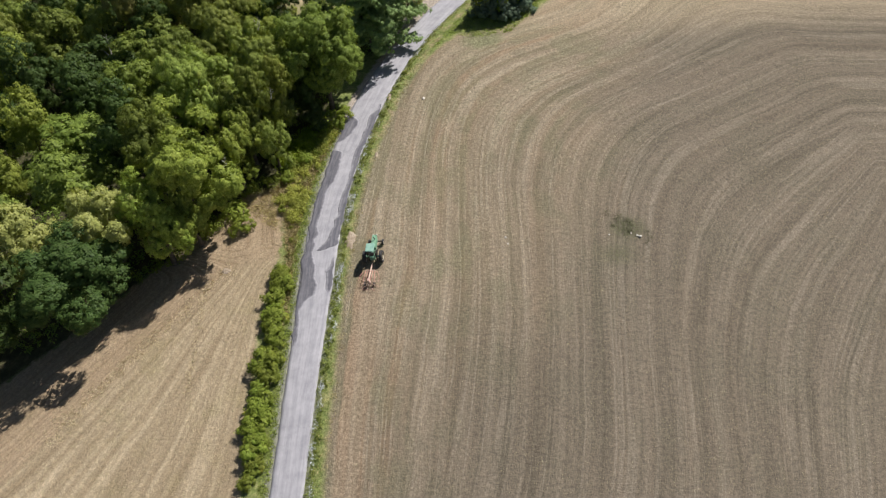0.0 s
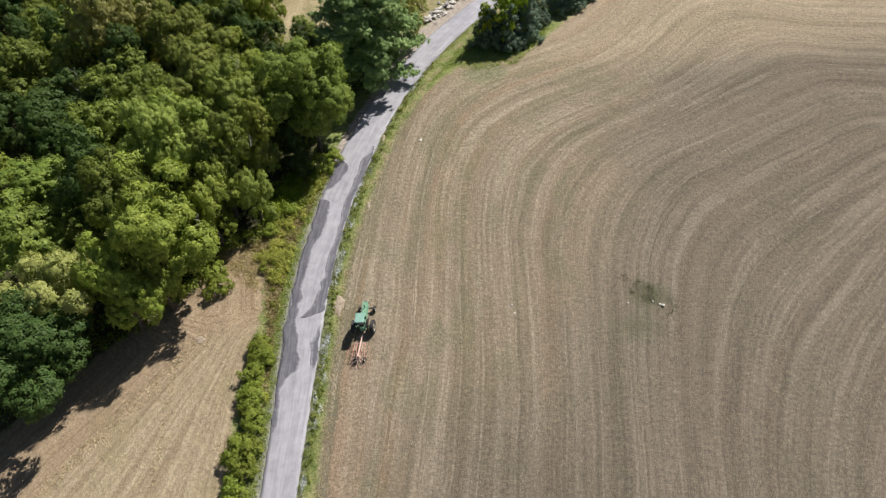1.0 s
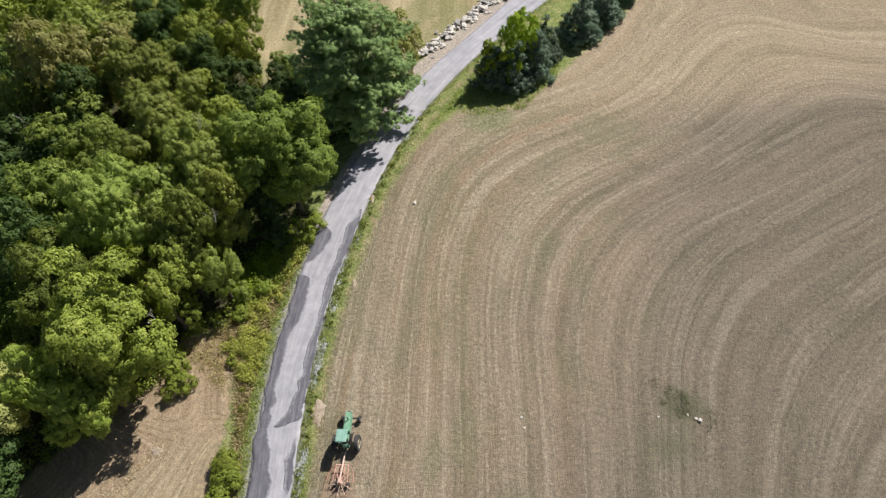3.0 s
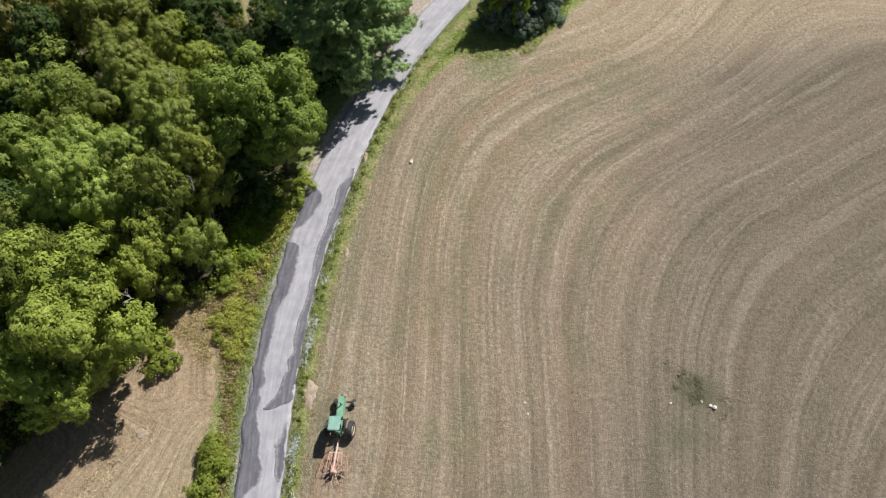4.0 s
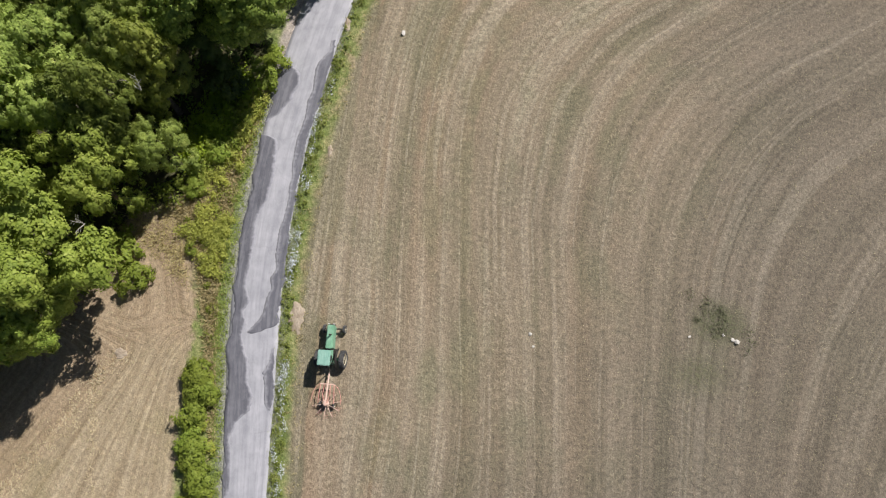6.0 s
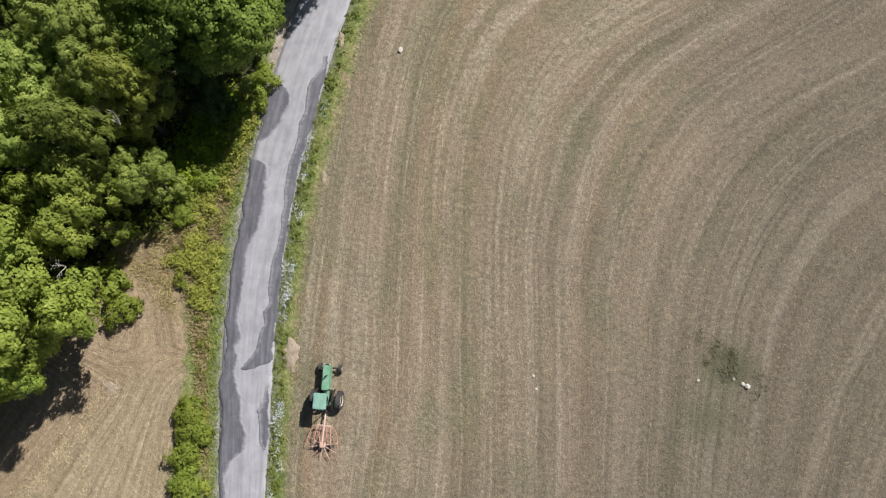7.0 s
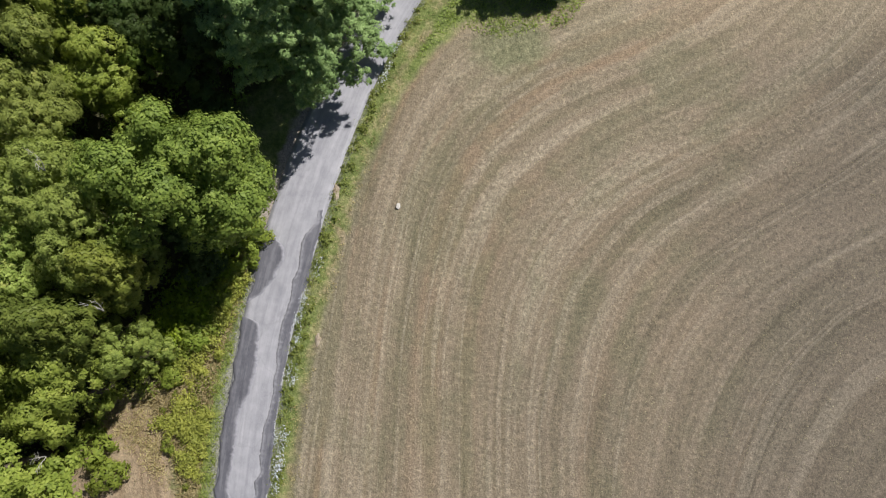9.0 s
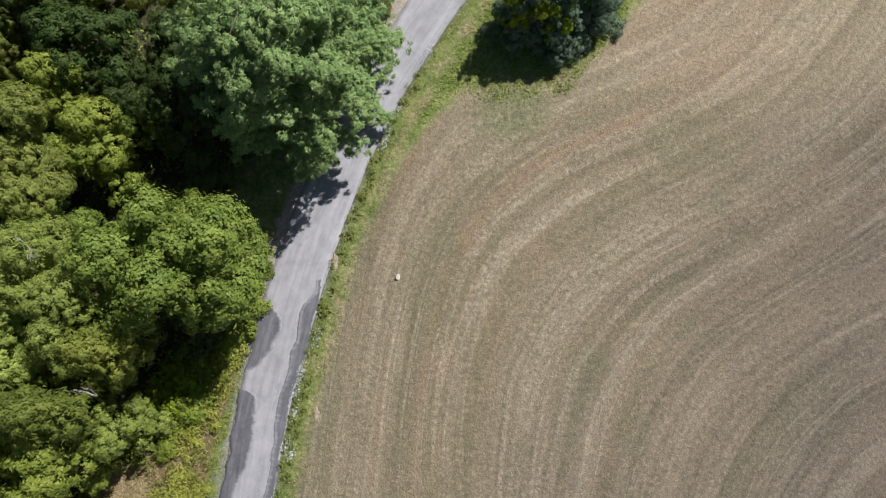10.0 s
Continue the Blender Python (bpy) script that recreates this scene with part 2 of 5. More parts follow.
    # sunlight past the cloud's edge on the far slope, painted as brighter straw
    sunlit = n.step(n.math("ADD", n.math("ADD", Y, n.math("MULTIPLY", X, -0.06)), n.math("MULTIPLY", broad, 6.0)), 86.0, 96.0)
    hay = n.mix(n.math("MULTIPLY", sunlit, 0.6), hay, n.ramp(v, (0.4, (0.28, 0.23, 0.16)), (0.6, (0.42, 0.345, 0.245))))
    hay = n.mix(0.36, hay, n.ramp(stalks, (0.46, (0.3, 0.3, 0.31)), (0.57, (0.5, 0.5, 0.5)), (0.72, (0.8, 0.775, 0.74))), "OVERLAY")
    raked = n.step(n.math("ADD", n.attr("raked"), n.math("MULTIPLY", n.math("SUBTRACT", fine, 0.5), 1.2)), 0.1, 0.8)
    hay = n.mix(n.math("MULTIPLY", raked, 0.5), hay, n.ramp(fine, (0.35, (0.29, 0.215, 0.15)), (0.65, (0.37, 0.29, 0.21))))
    regrowth = n.step(n.math("ADD", n.attr("corner"), n.math("MULTIPLY", n.math("SUBTRACT", n.noise(w, 0.9, 4.0), 0.5), 2.0)), -0.2, 1.4)
    hay = n.mix(n.math("MULTIPLY", regrowth, 0.75), hay, n.ramp(fine, (0.35, (0.15, 0.165, 0.085)), (0.65, (0.245, 0.25, 0.145))))
    spot = n.step(n.attr("weedspot"), 0.0, 1.6)
    hay = n.mix(n.math("MULTIPLY", spot, n.step(fine, 0.28, 0.62)), hay, (0.115, 0.115, 0.07))

    # low field: paler straw
    lane2 = lanes(n.attr("lowlane"), 0.9, 0.03, Y, 2.2)
    lane3 = lanes(n.attr("lowlane"), 3.0, 0.06, Y, 9.2)
    v2 = n.math("ADD", n.math("MULTIPLY", n.math("ADD", n.math("MULTIPLY", lane2, 0.3), n.math("MULTIPLY", lane3, 0.7)), 0.85), n.math("MULTIPLY", n.noise(w, 1.3, 4.0), 0.15))
    low = n.ramp(v2, (0.34, (0.29, 0.224, 0.146)), (0.5, (0.375, 0.298, 0.201)), (0.66, (0.5, 0.408, 0.286)))
    low = n.mix(n.math("MULTIPLY", n.step(n.noise(w, 0.2, 3.0), 0.5, 0.7), 0.35), low, (0.3, 0.26, 0.14))
    low = n.mix(n.math("MULTIPLY", n.step(n.math("ADD", n.attr("nook"), n.math("MULTIPLY", n.math("SUBTRACT", lane3, 0.5), 2.5)), -0.4, 0.8), 0.55), low, n.ramp(v2, (0.35, (0.285, 0.203, 0.133)), (0.65, (0.42, 0.312, 0.216))))
    far = n.ramp(n.math("ADD", n.math("MULTIPLY", lanes(X, 0.7, 0.05, Y, 4.4), 0.7), n.math("MULTIPLY", fine, 0.3)), (0.35, (0.27, 0.225, 0.125)), (0.62, (0.46, 0.38, 0.24)))
    far = n.mix(n.math("MULTIPLY", n.step(n.noise(w, 0.11, 3.0), 0.48, 0.62), 0.6), far, (0.2, 0.21, 0.09))

    # rough grass of the verges, and the floor of the wood
    verge = n.ramp(n.math("ADD", n.math("MULTIPLY", n.noise(w, 0.7, 4.0), 0.6), n.math("MULTIPLY", fine, 0.4)),
                   (0.36, (0.13, 0.17, 0.05)), (0.5, (0.2, 0.24, 0.08)), (0.64, (0.31, 0.305, 0.14)))
    dry = n.step(n.math("ADD", n.attr("dry"), n.math("MULTIPLY", n.math("SUBTRACT", n.noise(w, 0.8, 4.0), 0.5), 4.0)), -0.3, 1.2)
    verge = n.mix(n.math("MULTIPLY", dry, 0.85), verge, n.ramp(fine, (0.35, (0.23, 0.175, 0.11)), (0.65, (0.37, 0.295, 0.195))))
    floor_ = n.ramp(n.noise(w, 1.1, 5.0), (0.35, (0.055, 0.055, 0.03)), (0.6, (0.10, 0.095, 0.05)), (0.78, (0.17, 0.13, 0.08)))

    rag = n.math("MULTIPLY", n.math("SUBTRACT", n.noise(w, 0.9, 4.0, 0.65), 0.5), 2.2)

    def zone(name, soft):
        return n.step(n.math("ADD", n.attr(name), rag), -soft, soft)

    stony = n.step(n.math("ADD", n.attr("shoulder"), n.math("MULTIPLY", n.math("SUBTRACT", n.noise(w, 1.6, 4.0), 0.5), 1.4)), 0.95, 0.35)
    verge = n.mix(n.math("MULTIPLY", stony, 0.8), verge, n.ramp(grit, (0.35, (0.22, 0.215, 0.2)), (0.65, (0.38, 0.37, 0.35))))
    colour = n.mix(zone("wood", 0.5), verge, floor_)
    colour = n.mix(zone("far", 0.5), colour, far)
    bare = n.step(n.math("ADD", n.attr("gravel"), n.math("MULTIPLY", n.math("SUBTRACT", n.noise(w, 1.1, 4.0), 0.5), 1.2)), 0.15, 0.6)
    colour = n.mix(n.math("MULTIPLY", bare, 0.9), colour, n.ramp(grit, (0.35, (0.34, 0.285, 0.25)), (0.65, (0.5, 0.435, 0.39))))
    colour = n.mix(zone("low", 0.35), colour, low)
    colour = n.mix(n.step(n.math("ADD", n.attr("hay"), n.math("MULTIPLY", rag, 0.45)), -0.5, 0.5), colour, hay)
    # grain of stalks and clods
    colour = n.mix(0.58, colour, n.ramp(n.math("ADD", n.math("MULTIPLY", fine, 0.55), n.math("MULTIPLY", grit, 0.45)), (0.36, (0.24, 0.24, 0.25)), (0.5, (0.5, 0.5, 0.5)), (0.64, (0.88, 0.85, 0.81))), "OVERLAY")
    ruts = n.math("MULTIPLY", n.math("ADD", n.math("MULTIPLY", thin, 0.4), n.math("MULTIPLY", mid_, 0.5)), n.step(n.attr("hay"), 0.0, 1.0))
    ruts2 = n.math("MULTIPLY", n.math("MULTIPLY", lane3, 0.5), n.step(n.attr("low"), 0.0, 1.0))
    n.bump(n.math("ADD", n.math("ADD", n.math("ADD", n.math("MULTIPLY", fine, 0.6), n.math("MULTIPLY", stalks, 0.5)), n.math("MULTIPLY", grit, 0.35)), n.math("ADD", ruts, ruts2)), 0.8, 0.16)
    return n.finish(colour, 0.95, 0.0, 0.1)


def asphalt_material(name, dark, light, speck, crack, worn, amount, rim=0.0):
    """Rolled stone and tar: wheel streaks along the lane, blotches, grit, and worn streaks of another colour."""
    n = Nodes(name)
    w = n.where()
    uv = n.add("ShaderNodeUVMap", {"uv_map": "lane"}).outputs[0]
    sep = n.add("ShaderNodeSeparateXYZ", None, Vector=uv)
    vec = n.add("ShaderNodeCombineXYZ", None, X=n.math("MULTIPLY", sep.outputs[0], 7.0), Y=n.math("MULTIPLY", sep.outputs[1], 0.12))
    streak = n.noise(vec.outputs[0], 1.0, 3.0)
    v = n.math("ADD", n.math("MULTIPLY", streak, 0.5), n.math("MULTIPLY", n.noise(w, 0.9, 5.0, 0.6), 0.5))
    c = n.ramp(v, (0.34, dark), (0.66, light))
    vec2 = n.add("ShaderNodeCombineXYZ", None, X=n.math("MULTIPLY", sep.outputs[0], 16.0), Y=n.math("MULTIPLY", sep.outputs[1], 0.3), Z=4.0)
    wear = n.math("ADD", n.math("MULTIPLY", n.noise(vec2.outputs[0], 1.0, 4.0, 0.65), 0.72), n.math("MULTIPLY", n.noise(w, 2.1, 5.0, 0.7), 0.28))
    c = n.mix(n.math("MULTIPLY", n.step(wear, 0.46, 0.6), amount), c, worn)
    if rim:
        thin = n.math("ADD", n.attr("rim"), n.math("MULTIPLY", n.math("SUBTRACT", n.noise(w, 2.6, 5.0, 0.7), 0.5), 0.7))
        c = n.mix(n.math("MULTIPLY", n.step(thin, rim, 0.0), 0.8), c, (0.37, 0.362, 0.395))
    c = n.mix(n.math("MULTIPLY", n.step(n.noise(w, 28.0, 2.0), 0.5, 0.72), 0.5), c, speck)
    vor = n.add("ShaderNodeTexVoronoi", {"feature": "DISTANCE_TO_EDGE"}, Vector=n.mix(0.35, w, n.add("ShaderNodeTexNoise", None, Vector=w, Scale=1.5).outputs[1]), Scale=0.55)
    c = n.mix(n.math("MULTIPLY", n.step(vor.outputs[0], 0.018, 0.004), n.math("MULTIPLY", n.step(n.noise(w, 0.3), 0.5, 0.6), crack)), c, (0.08, 0.08, 0.08))
    n.bump(n.noise(w, 30.0, 3.0), 0.5, 0.01)
    return n.finish(c, 0.9, 0.0, 0.2)


LAND = ground_material()
CHIPSEAL = asphalt_material("chip_seal", (0.30, 0.297, 0.33), (0.50, 0.487, 0.525), (0.53, 0.52, 0.55), 0.12, (0.27, 0.265, 0.295), 0.4)
TAR = asphalt_material("tar_patch", (0.105, 0.104, 0.125), (0.175, 0.172, 0.197), (0.23, 0.225, 0.245), 0.0, (0.30, 0.295, 0.325), 0.4, 0.34)
BARK = plain_material("bark", (0.10, 0.08, 0.06), (0.2, 0.17, 0.135), 0.9, 0, 3.0, 0.03, 0.1)
DEADWOOD = plain_material("dead_wood", (0.42, 0.39, 0.35), (0.6, 0.57, 0.52), 0.85, 0, 3.0, 0.01, 0.1)
ROCK = plain_material("limestone", (0.26, 0.245, 0.235), (0.5, 0.48, 0.46), 0.9, 0, 1.7, 0.03, 0.15)
PALE_STONE = plain_material("pale_stone", (0.52, 0.48, 0.44), (0.7, 0.66, 0.61), 0.9, 0, 2.5, 0.02, 0.15)
SOIL = plain_material("dry_soil", (0.345, 0.275, 0.205), (0.46, 0.38, 0.30), 0.95, 0, 1.6, 0.03, 0.1)
OAK_LEAF = leaf_material("oak_leaf", (0.071, 0.108, 0.025), (0.198, 0.263, 0.055), (0.428, 0.497, 0.121))
BRIGHT_LEAF = leaf_material("walnut_leaf", (0.105, 0.153, 0.030), (0.280, 0.344, 0.065), (0.530, 0.577, 0.144))
OLIVE_LEAF = leaf_material("willow_leaf", (0.125, 0.168, 0.044), (0.287, 0.349, 0.086), (0.504, 0.557, 0.155), (0.459, 0.476, 0.142))
DEEP_LEAF = leaf_material("maple_leaf", (0.036, 0.073, 0.021), (0.075, 0.122, 0.034), (0.136, 0.184, 0.06))
PALE_LEAF = leaf_material("locust_leaf", (0.198, 0.222, 0.064), (0.362, 0.371, 0.128), (0.549, 0.533, 0.204))
PINE_LEAF = leaf_material("pine_needle", (0.114, 0.202, 0.071), (0.264, 0.390, 0.142), (0.458, 0.602, 0.258), None, 0.16, 0.14)
CEDAR_LEAF = leaf_material("cedar_needle", (0.065, 0.115, 0.07), (0.13, 0.19, 0.125), (0.25, 0.32, 0.22), None, 0.1, 0.16)
VINE_LEAF = leaf_material("vine_leaf", (0.12, 0.2, 0.018), (0.27, 0.37, 0.03), (0.44, 0.52, 0.06))
SHRUB_LEAF = leaf_material("shrub_leaf", (0.12, 0.175, 0.026), (0.24, 0.3, 0.05), (0.38, 0.42, 0.088), (0.437, 0.414, 0.0805))
WEED_LEAF = leaf_material("goldenrod", (0.2, 0.225, 0.05), (0.345, 0.355, 0.08), (0.53, 0.505, 0.12), (0.62, 0.574, 0.112))
GRASS = leaf_material("verge_grass", (0.17, 0.235, 0.05), (0.28, 0.34, 0.085), (0.4, 0.43, 0.15))
STRAW = leaf_material("straw", (0.21, 0.178, 0.115), (0.33, 0.285, 0.19), (0.47, 0.415, 0.295), None, 0.2, 0.15)
RAKED = leaf_material("raked_straw", (0.31, 0.25, 0.168), (0.45, 0.37, 0.26), (0.6, 0.51, 0.37), None, 0.25, 0.12)
DRY_GRASS = leaf_material("dry_grass", (0.28, 0.235, 0.11), (0.43, 0.36, 0.185), (0.58, 0.5, 0.29), None, 0.25, 0.15)
UNDER_LEAF = leaf_material("undergrowth", (0.115, 0.18, 0.043), (0.225, 0.315, 0.068), (0.38, 0.46, 0.115))
FIELD_WEED = leaf_material("field_weed", (0.07, 0.075, 0.04), (0.115, 0.12, 0.066), (0.18, 0.18, 0.105), None, 0.15, 0.1)
PETAL = plain_material("white_petal", (0.55, 0.58, 0.62), (0.72, 0.74, 0.78), 0.8, 0, 9.0)


# ---- ground ----
def ground():
    def axis(lo, hi, step, far):
        inner = np.arange(lo, hi + 1e-6, step)
        out, d, p = [], step, 0.0
        while p < far:
            d *= 1.35
            p += d
            out.append(p)
        out = np.array(out)
        return np.concatenate([lo - out[::-1], inner, hi + out])

    xs, ys = axis(-74, 72, 0.6, 2600), axis(12, 128, 0.6, 2600)
    gx, gy = np.meshgrid(xs, ys)
    px, py = gx.ravel(), gy.ravel()
    z = ground_z(px, py)
    # clods and shallow hollows
    z = z + 0.03 * np.sin(px * 1.7 + 2 * np.sin(py * 0.31)) * np.sin(py * 1.3 + 1.5 * np.sin(px * 0.4))
    # the road bed is level with its slab
    mid = (road_west(py) + road_east(py)) / 2
    bed = np.clip((2.6 - np.abs(px - mid)) / 0.8, 0, 1)
    z = z * (1 - bed) + (ground_z(px, py) - 0.06) * bed
    nx, ny = len(xs), len(ys)
    i = np.arange(nx * ny).reshape(ny, nx)
    faces = np.stack([i[:-1, :-1], i[:-1, 1:], i[1:, 1:], i[1:, :-1]], -1).reshape(-1, 4)
    me = build_mesh("ground", np.stack([px, py, z], 1), faces, [LAND], True)
    along, across = swath(px, py)
    loops = faces.ravel()
    me.uv_layers.new(name="swath").data.foreach_set("uv", np.stack([along, across], 1)[loops].astype(np.float32).ravel())
    low = inside(px, py, LOW_FIELD)
    # low field: passes fan out between the bank and a raked ridge, follow the wood beyond it and turn round the narrow end
    beyond = 0.757 * (px + 25.0) - 0.653 * (py - 50.4)
    fan = 11.0 * np.clip(beyond, 0, None) / (np.clip(beyond, 0, None) + np.clip(-19.4 - px, 0, None) + 0.4)
    bent = np.clip((py - 49.0) / 4.5, 0, 1) ** 2
    lane = (fan + 0.9 * np.minimum(beyond, 0)) * (1 - bent) + 1.1 * low * bent
    nook = np.maximum(np.clip(0.5 - beyond, -1, 1), np.clip((py - 51.0) / 2.0, -1, 1))
    values = {"hay": inside(px, py, HAY_FIELD), "low": low, "far": inside(px, py, FAR_FIELD), "wood": inside(px, py, WOOD), "lowlane": lane, "nook": nook,
              "corner": 2.7 - np.hypot((px - 5.8) * 0.75, py - 88.0), "weedspot": np.maximum(0, 0.9 * (1.6 - np.hypot((px - 19.0) * 0.5, (py - 48.4) * 0.7))) + np.maximum(0, 2.3 - np.hypot((px - 20.6) * 0.8, (py - 51.9))),
              "raked": 1.7 - np.abs(px + 8.1 + 0.05 * (46 - py)) - np.clip(py - 46.5, 0, 9),
              "gravel": np.clip(1.7 - np.abs((px - road_west(py)) * 0.75 + 1.0), -1, 2) * np.clip((py - 90) / 5, 0, 1) + np.clip(0.9 - np.abs((px - road_west(py)) * 0.8 + 0.3), 0, 1) * np.clip((py - 72) / 4, 0, 1),
              "shoulder": np.minimum(np.abs(px - road_west(py)), np.abs(px - road_east(py)) + 0.25), "dry": np.maximum(2.8 - 0.55 * np.hypot(px + 11.8, py - 82.2), 0) + 1.1 * np.clip(inside(px, py, WEED_BANK) + 0.7, 0, 1) + np.maximum(2.4 - np.hypot((px + 12.8) * 0.9, (py - 78.2) * 0.36), 0) + np.maximum(1.8 - np.hypot(px + 20.5, (py - 60) * 0.35), 0.5 - np.abs(px - mid - 3.9) * 1.1)}
    for name, v in values.items():
        me.attributes.new(name, "FLOAT", "POINT").data.foreach_set("value", np.clip(v, -50, 50).astype(np.float32))
    return tagged(new("ground", me), "mown hay fields, grass verges and woodland floor on a hillside", "ground", kind="structure")


ground()


def ribbon(name, rows, material, lift, thick, across=9, seed=0, jag=0.0):
    """A draped strip: rows of (y, share from the west edge, share to the east), each a part of the road's width."""
    rng = np.random.default_rng(seed)
    a = np.array(rows, float)
    a = a[np.argsort(a[:, 0])]
    ys = np.arange(a[0, 0], a[-1, 0] + 0.01, 0.12) if a[-1, 0] - a[0, 0] < 200 else np.concatenate([np.linspace(a[0, 0], 10, 30), np.arange(10.5, 130, 0.5), np.linspace(131, a[-1, 0], 40)])
    f0, f1 = np.interp(ys, a[:, 0], a[:, 1]), np.interp(ys, a[:, 0], a[:, 2])
    rough = [np.interp(ys, np.arange(ys[0], ys[-1] + 2, 0.9), rng.normal(size=len(np.arange(ys[0], ys[-1] + 2, 0.9)))) + 0.28 * rng.normal(size=len(ys)) for _ in (0, 1)]
    f0, f1 = f0 + jag * rough[0], f1 + jag * rough[1]
    f1 = np.maximum(f1, f0 + 0.005)
    w, e = road_west(ys), road_east(ys)
    s = np.linspace(0, 1, across)
    f = f0[:, None] + (f1 - f0)[:, None] * s
    X = w[:, None] + (e - w)[:, None] * f
    Y = np.repeat(ys[:, None], across, 1) + (X - (w[:, None] + e[:, None]) / 2) * -0.12
    top = ground_z(X, Y) + lift + 0.04 * (1 - (2 * f - 1) ** 2)
    n, m = X.shape
    v = np.concatenate([np.stack([X, Y, top], -1).reshape(-1, 3), np.stack([X, Y, top - thick], -1).reshape(-1, 3)])
    i = np.arange(n * m).reshape(n, m)
    quads = [np.stack([i[:-1, :-1], i[:-1, 1:], i[1:, 1:], i[1:, :-1]], -1).reshape(-1, 4)]
    rim = np.concatenate([i[0, :], i[1:, -1], i[-1, -2::-1], i[-2:0:-1, 0]])
    nxt = np.roll(rim, -1)
    quads.append(np.stack([rim, rim + n * m, nxt + n * m, nxt], -1))
    faces = np.concatenate(quads)
    me = build_mesh(name, v, faces, [material])
    uv = np.stack([np.tile(f.ravel(), 2), np.tile(Y.ravel(), 2)], 1)
    me.uv_layers.new(name="lane").data.foreach_set("uv", uv[faces.ravel()].astype(np.float32).ravel())
    inner = (1 - s if f0.mean() < 0.2 else s) * ((f1 - f0) * (e - w))[:, None]
    me.attributes.new("rim", "FLOAT", "POINT").data.foreach_set("value", np.tile(inner.ravel(), 2).astype(np.float32))
    return new(name, me)


road = ribbon("road", [(-300, 0, 1), (20, 0, 1), (60, 0.0, 1), (120, 0, 1), (400, 0, 1)], CHIPSEAL, 0.03, 0.2, 11, 4, 0.008)
tagged(road, "narrow lane of worn pale grey chip seal", "road", kind="structure")
PATCHES = [
    [(68.7, -0.01, 0.05), (69.3, -0.01, 0.16), (70.0, 0.0, 0.3), (70.9, -0.01, 0.47), (71.9, -0.01, 0.49), (72.7, -0.01, 0.44), (73.4, -0.01, 0.28), (74.2, -0.01, 0.05)],
    [(39.0, 0.0, 0.05), (40.1, 0.0, 0.18), (42.1, 0, 0.14), (43.7, 0, 0.13), (44.8, 0, 0.25), (45.4, 0, 0.42), (46.0, 0, 0.55), (48.1, 0, 0.51), (49.4, 0, 0.44),
     (50.2, 0, 0.34), (51.7, 0, 0.3), (53.1, 0, 0.3), (54.2, 0, 0.34), (55.1, 0, 0.28), (58.4, 0, 0.29), (60.2, 0.0, 0.26), (61.5, 0.0, 0.28), (62.5, 0.0, 0.4), (64.2, 0.0, 0.46),
     (65.7, 0, 0.41), (66.9, 0, 0.36), (67.4, 0, 0.3), (67.7, 0, 0.05)],
    [(51.7, 0.41, 0.47), (51.9, 0.43, 0.62), (52.2, 0.5, 0.74), (52.45, 0.55, 0.93), (52.8, 0.62, 1), (53.2, 0.68, 1), (54.3, 0.71, 1), (55.7, 0.76, 1), (56.9, 0.82, 1), (57.8, 0.74, 1), (59.0, 0.79, 1), (61.0, 0.8, 1), (63.0, 0.8, 1), (65.0, 0.8, 1), (66.9, 0.81, 1),
     (69.3, 0.79, 1), (71.8, 0.77, 1), (73.5, 0.74, 1), (74.8, 0.81, 1), (76.1, 0.85, 0.95)],
    [(46.1, 0.88, 0.98), (46.6, 0.8, 1), (48.2, 0.8, 1), (49.4, 0.83, 1), (50.4, 0.92, 1), (50.9, 0.98, 1)],
]
for k, rows in enumerate(PATCHES):
    tagged(ribbon("asphalt_patch", rows, TAR, 0.034, 0.012, 7, 20 + k, 0.032), "dark asphalt repair patch along the edge of a pale lane", "road patch", "patches on the lane", "structure")


# ---- foliage ----
def unit(v):
    return v / np.maximum(np.linalg.norm(v, axis=-1, keepdims=True), 1e-9)


def leaves(pos, normal, length, width, rng, fold=0.25, heading=None, tri=False):
    """Kite-shaped blades, folded along the midrib, one for each place; or plain pointed ones."""
    n = len(pos)
    normal = unit(normal)
    h = rng.normal(size=(n, 3)) if heading is None else heading
    h = unit(h - normal * np.sum(h * normal, -1, keepdims=True))
    side = np.cross(normal, h)
    L = (length * rng.uniform(0.65, 1.35, n))[:, None] if np.isscalar(length) else length[:, None]
    W = L * (width / (length if np.isscalar(length) else 1.0)) if np.isscalar(length) else L * width
    if tri:
        v = np.stack([pos - h * L * 0.5 - side * W * 0.5, pos - h * L * 0.5 + side * W * 0.5, pos + h * L * 0.5], 1).reshape(-1, 3)
        return v, np.arange(3 * n).reshape(n, 3)
    a = pos - h * L * 0.5
    b = pos + side * W * 0.5 + normal * W * fold
    c = pos + h * L * 0.5
    d = pos - side * W * 0.5 + normal * W * fold
    v = np.stack([a, b, c, d], 1).reshape(-1, 3)
    f = np.arange(4 * n).reshape(n, 4)
    return v, f


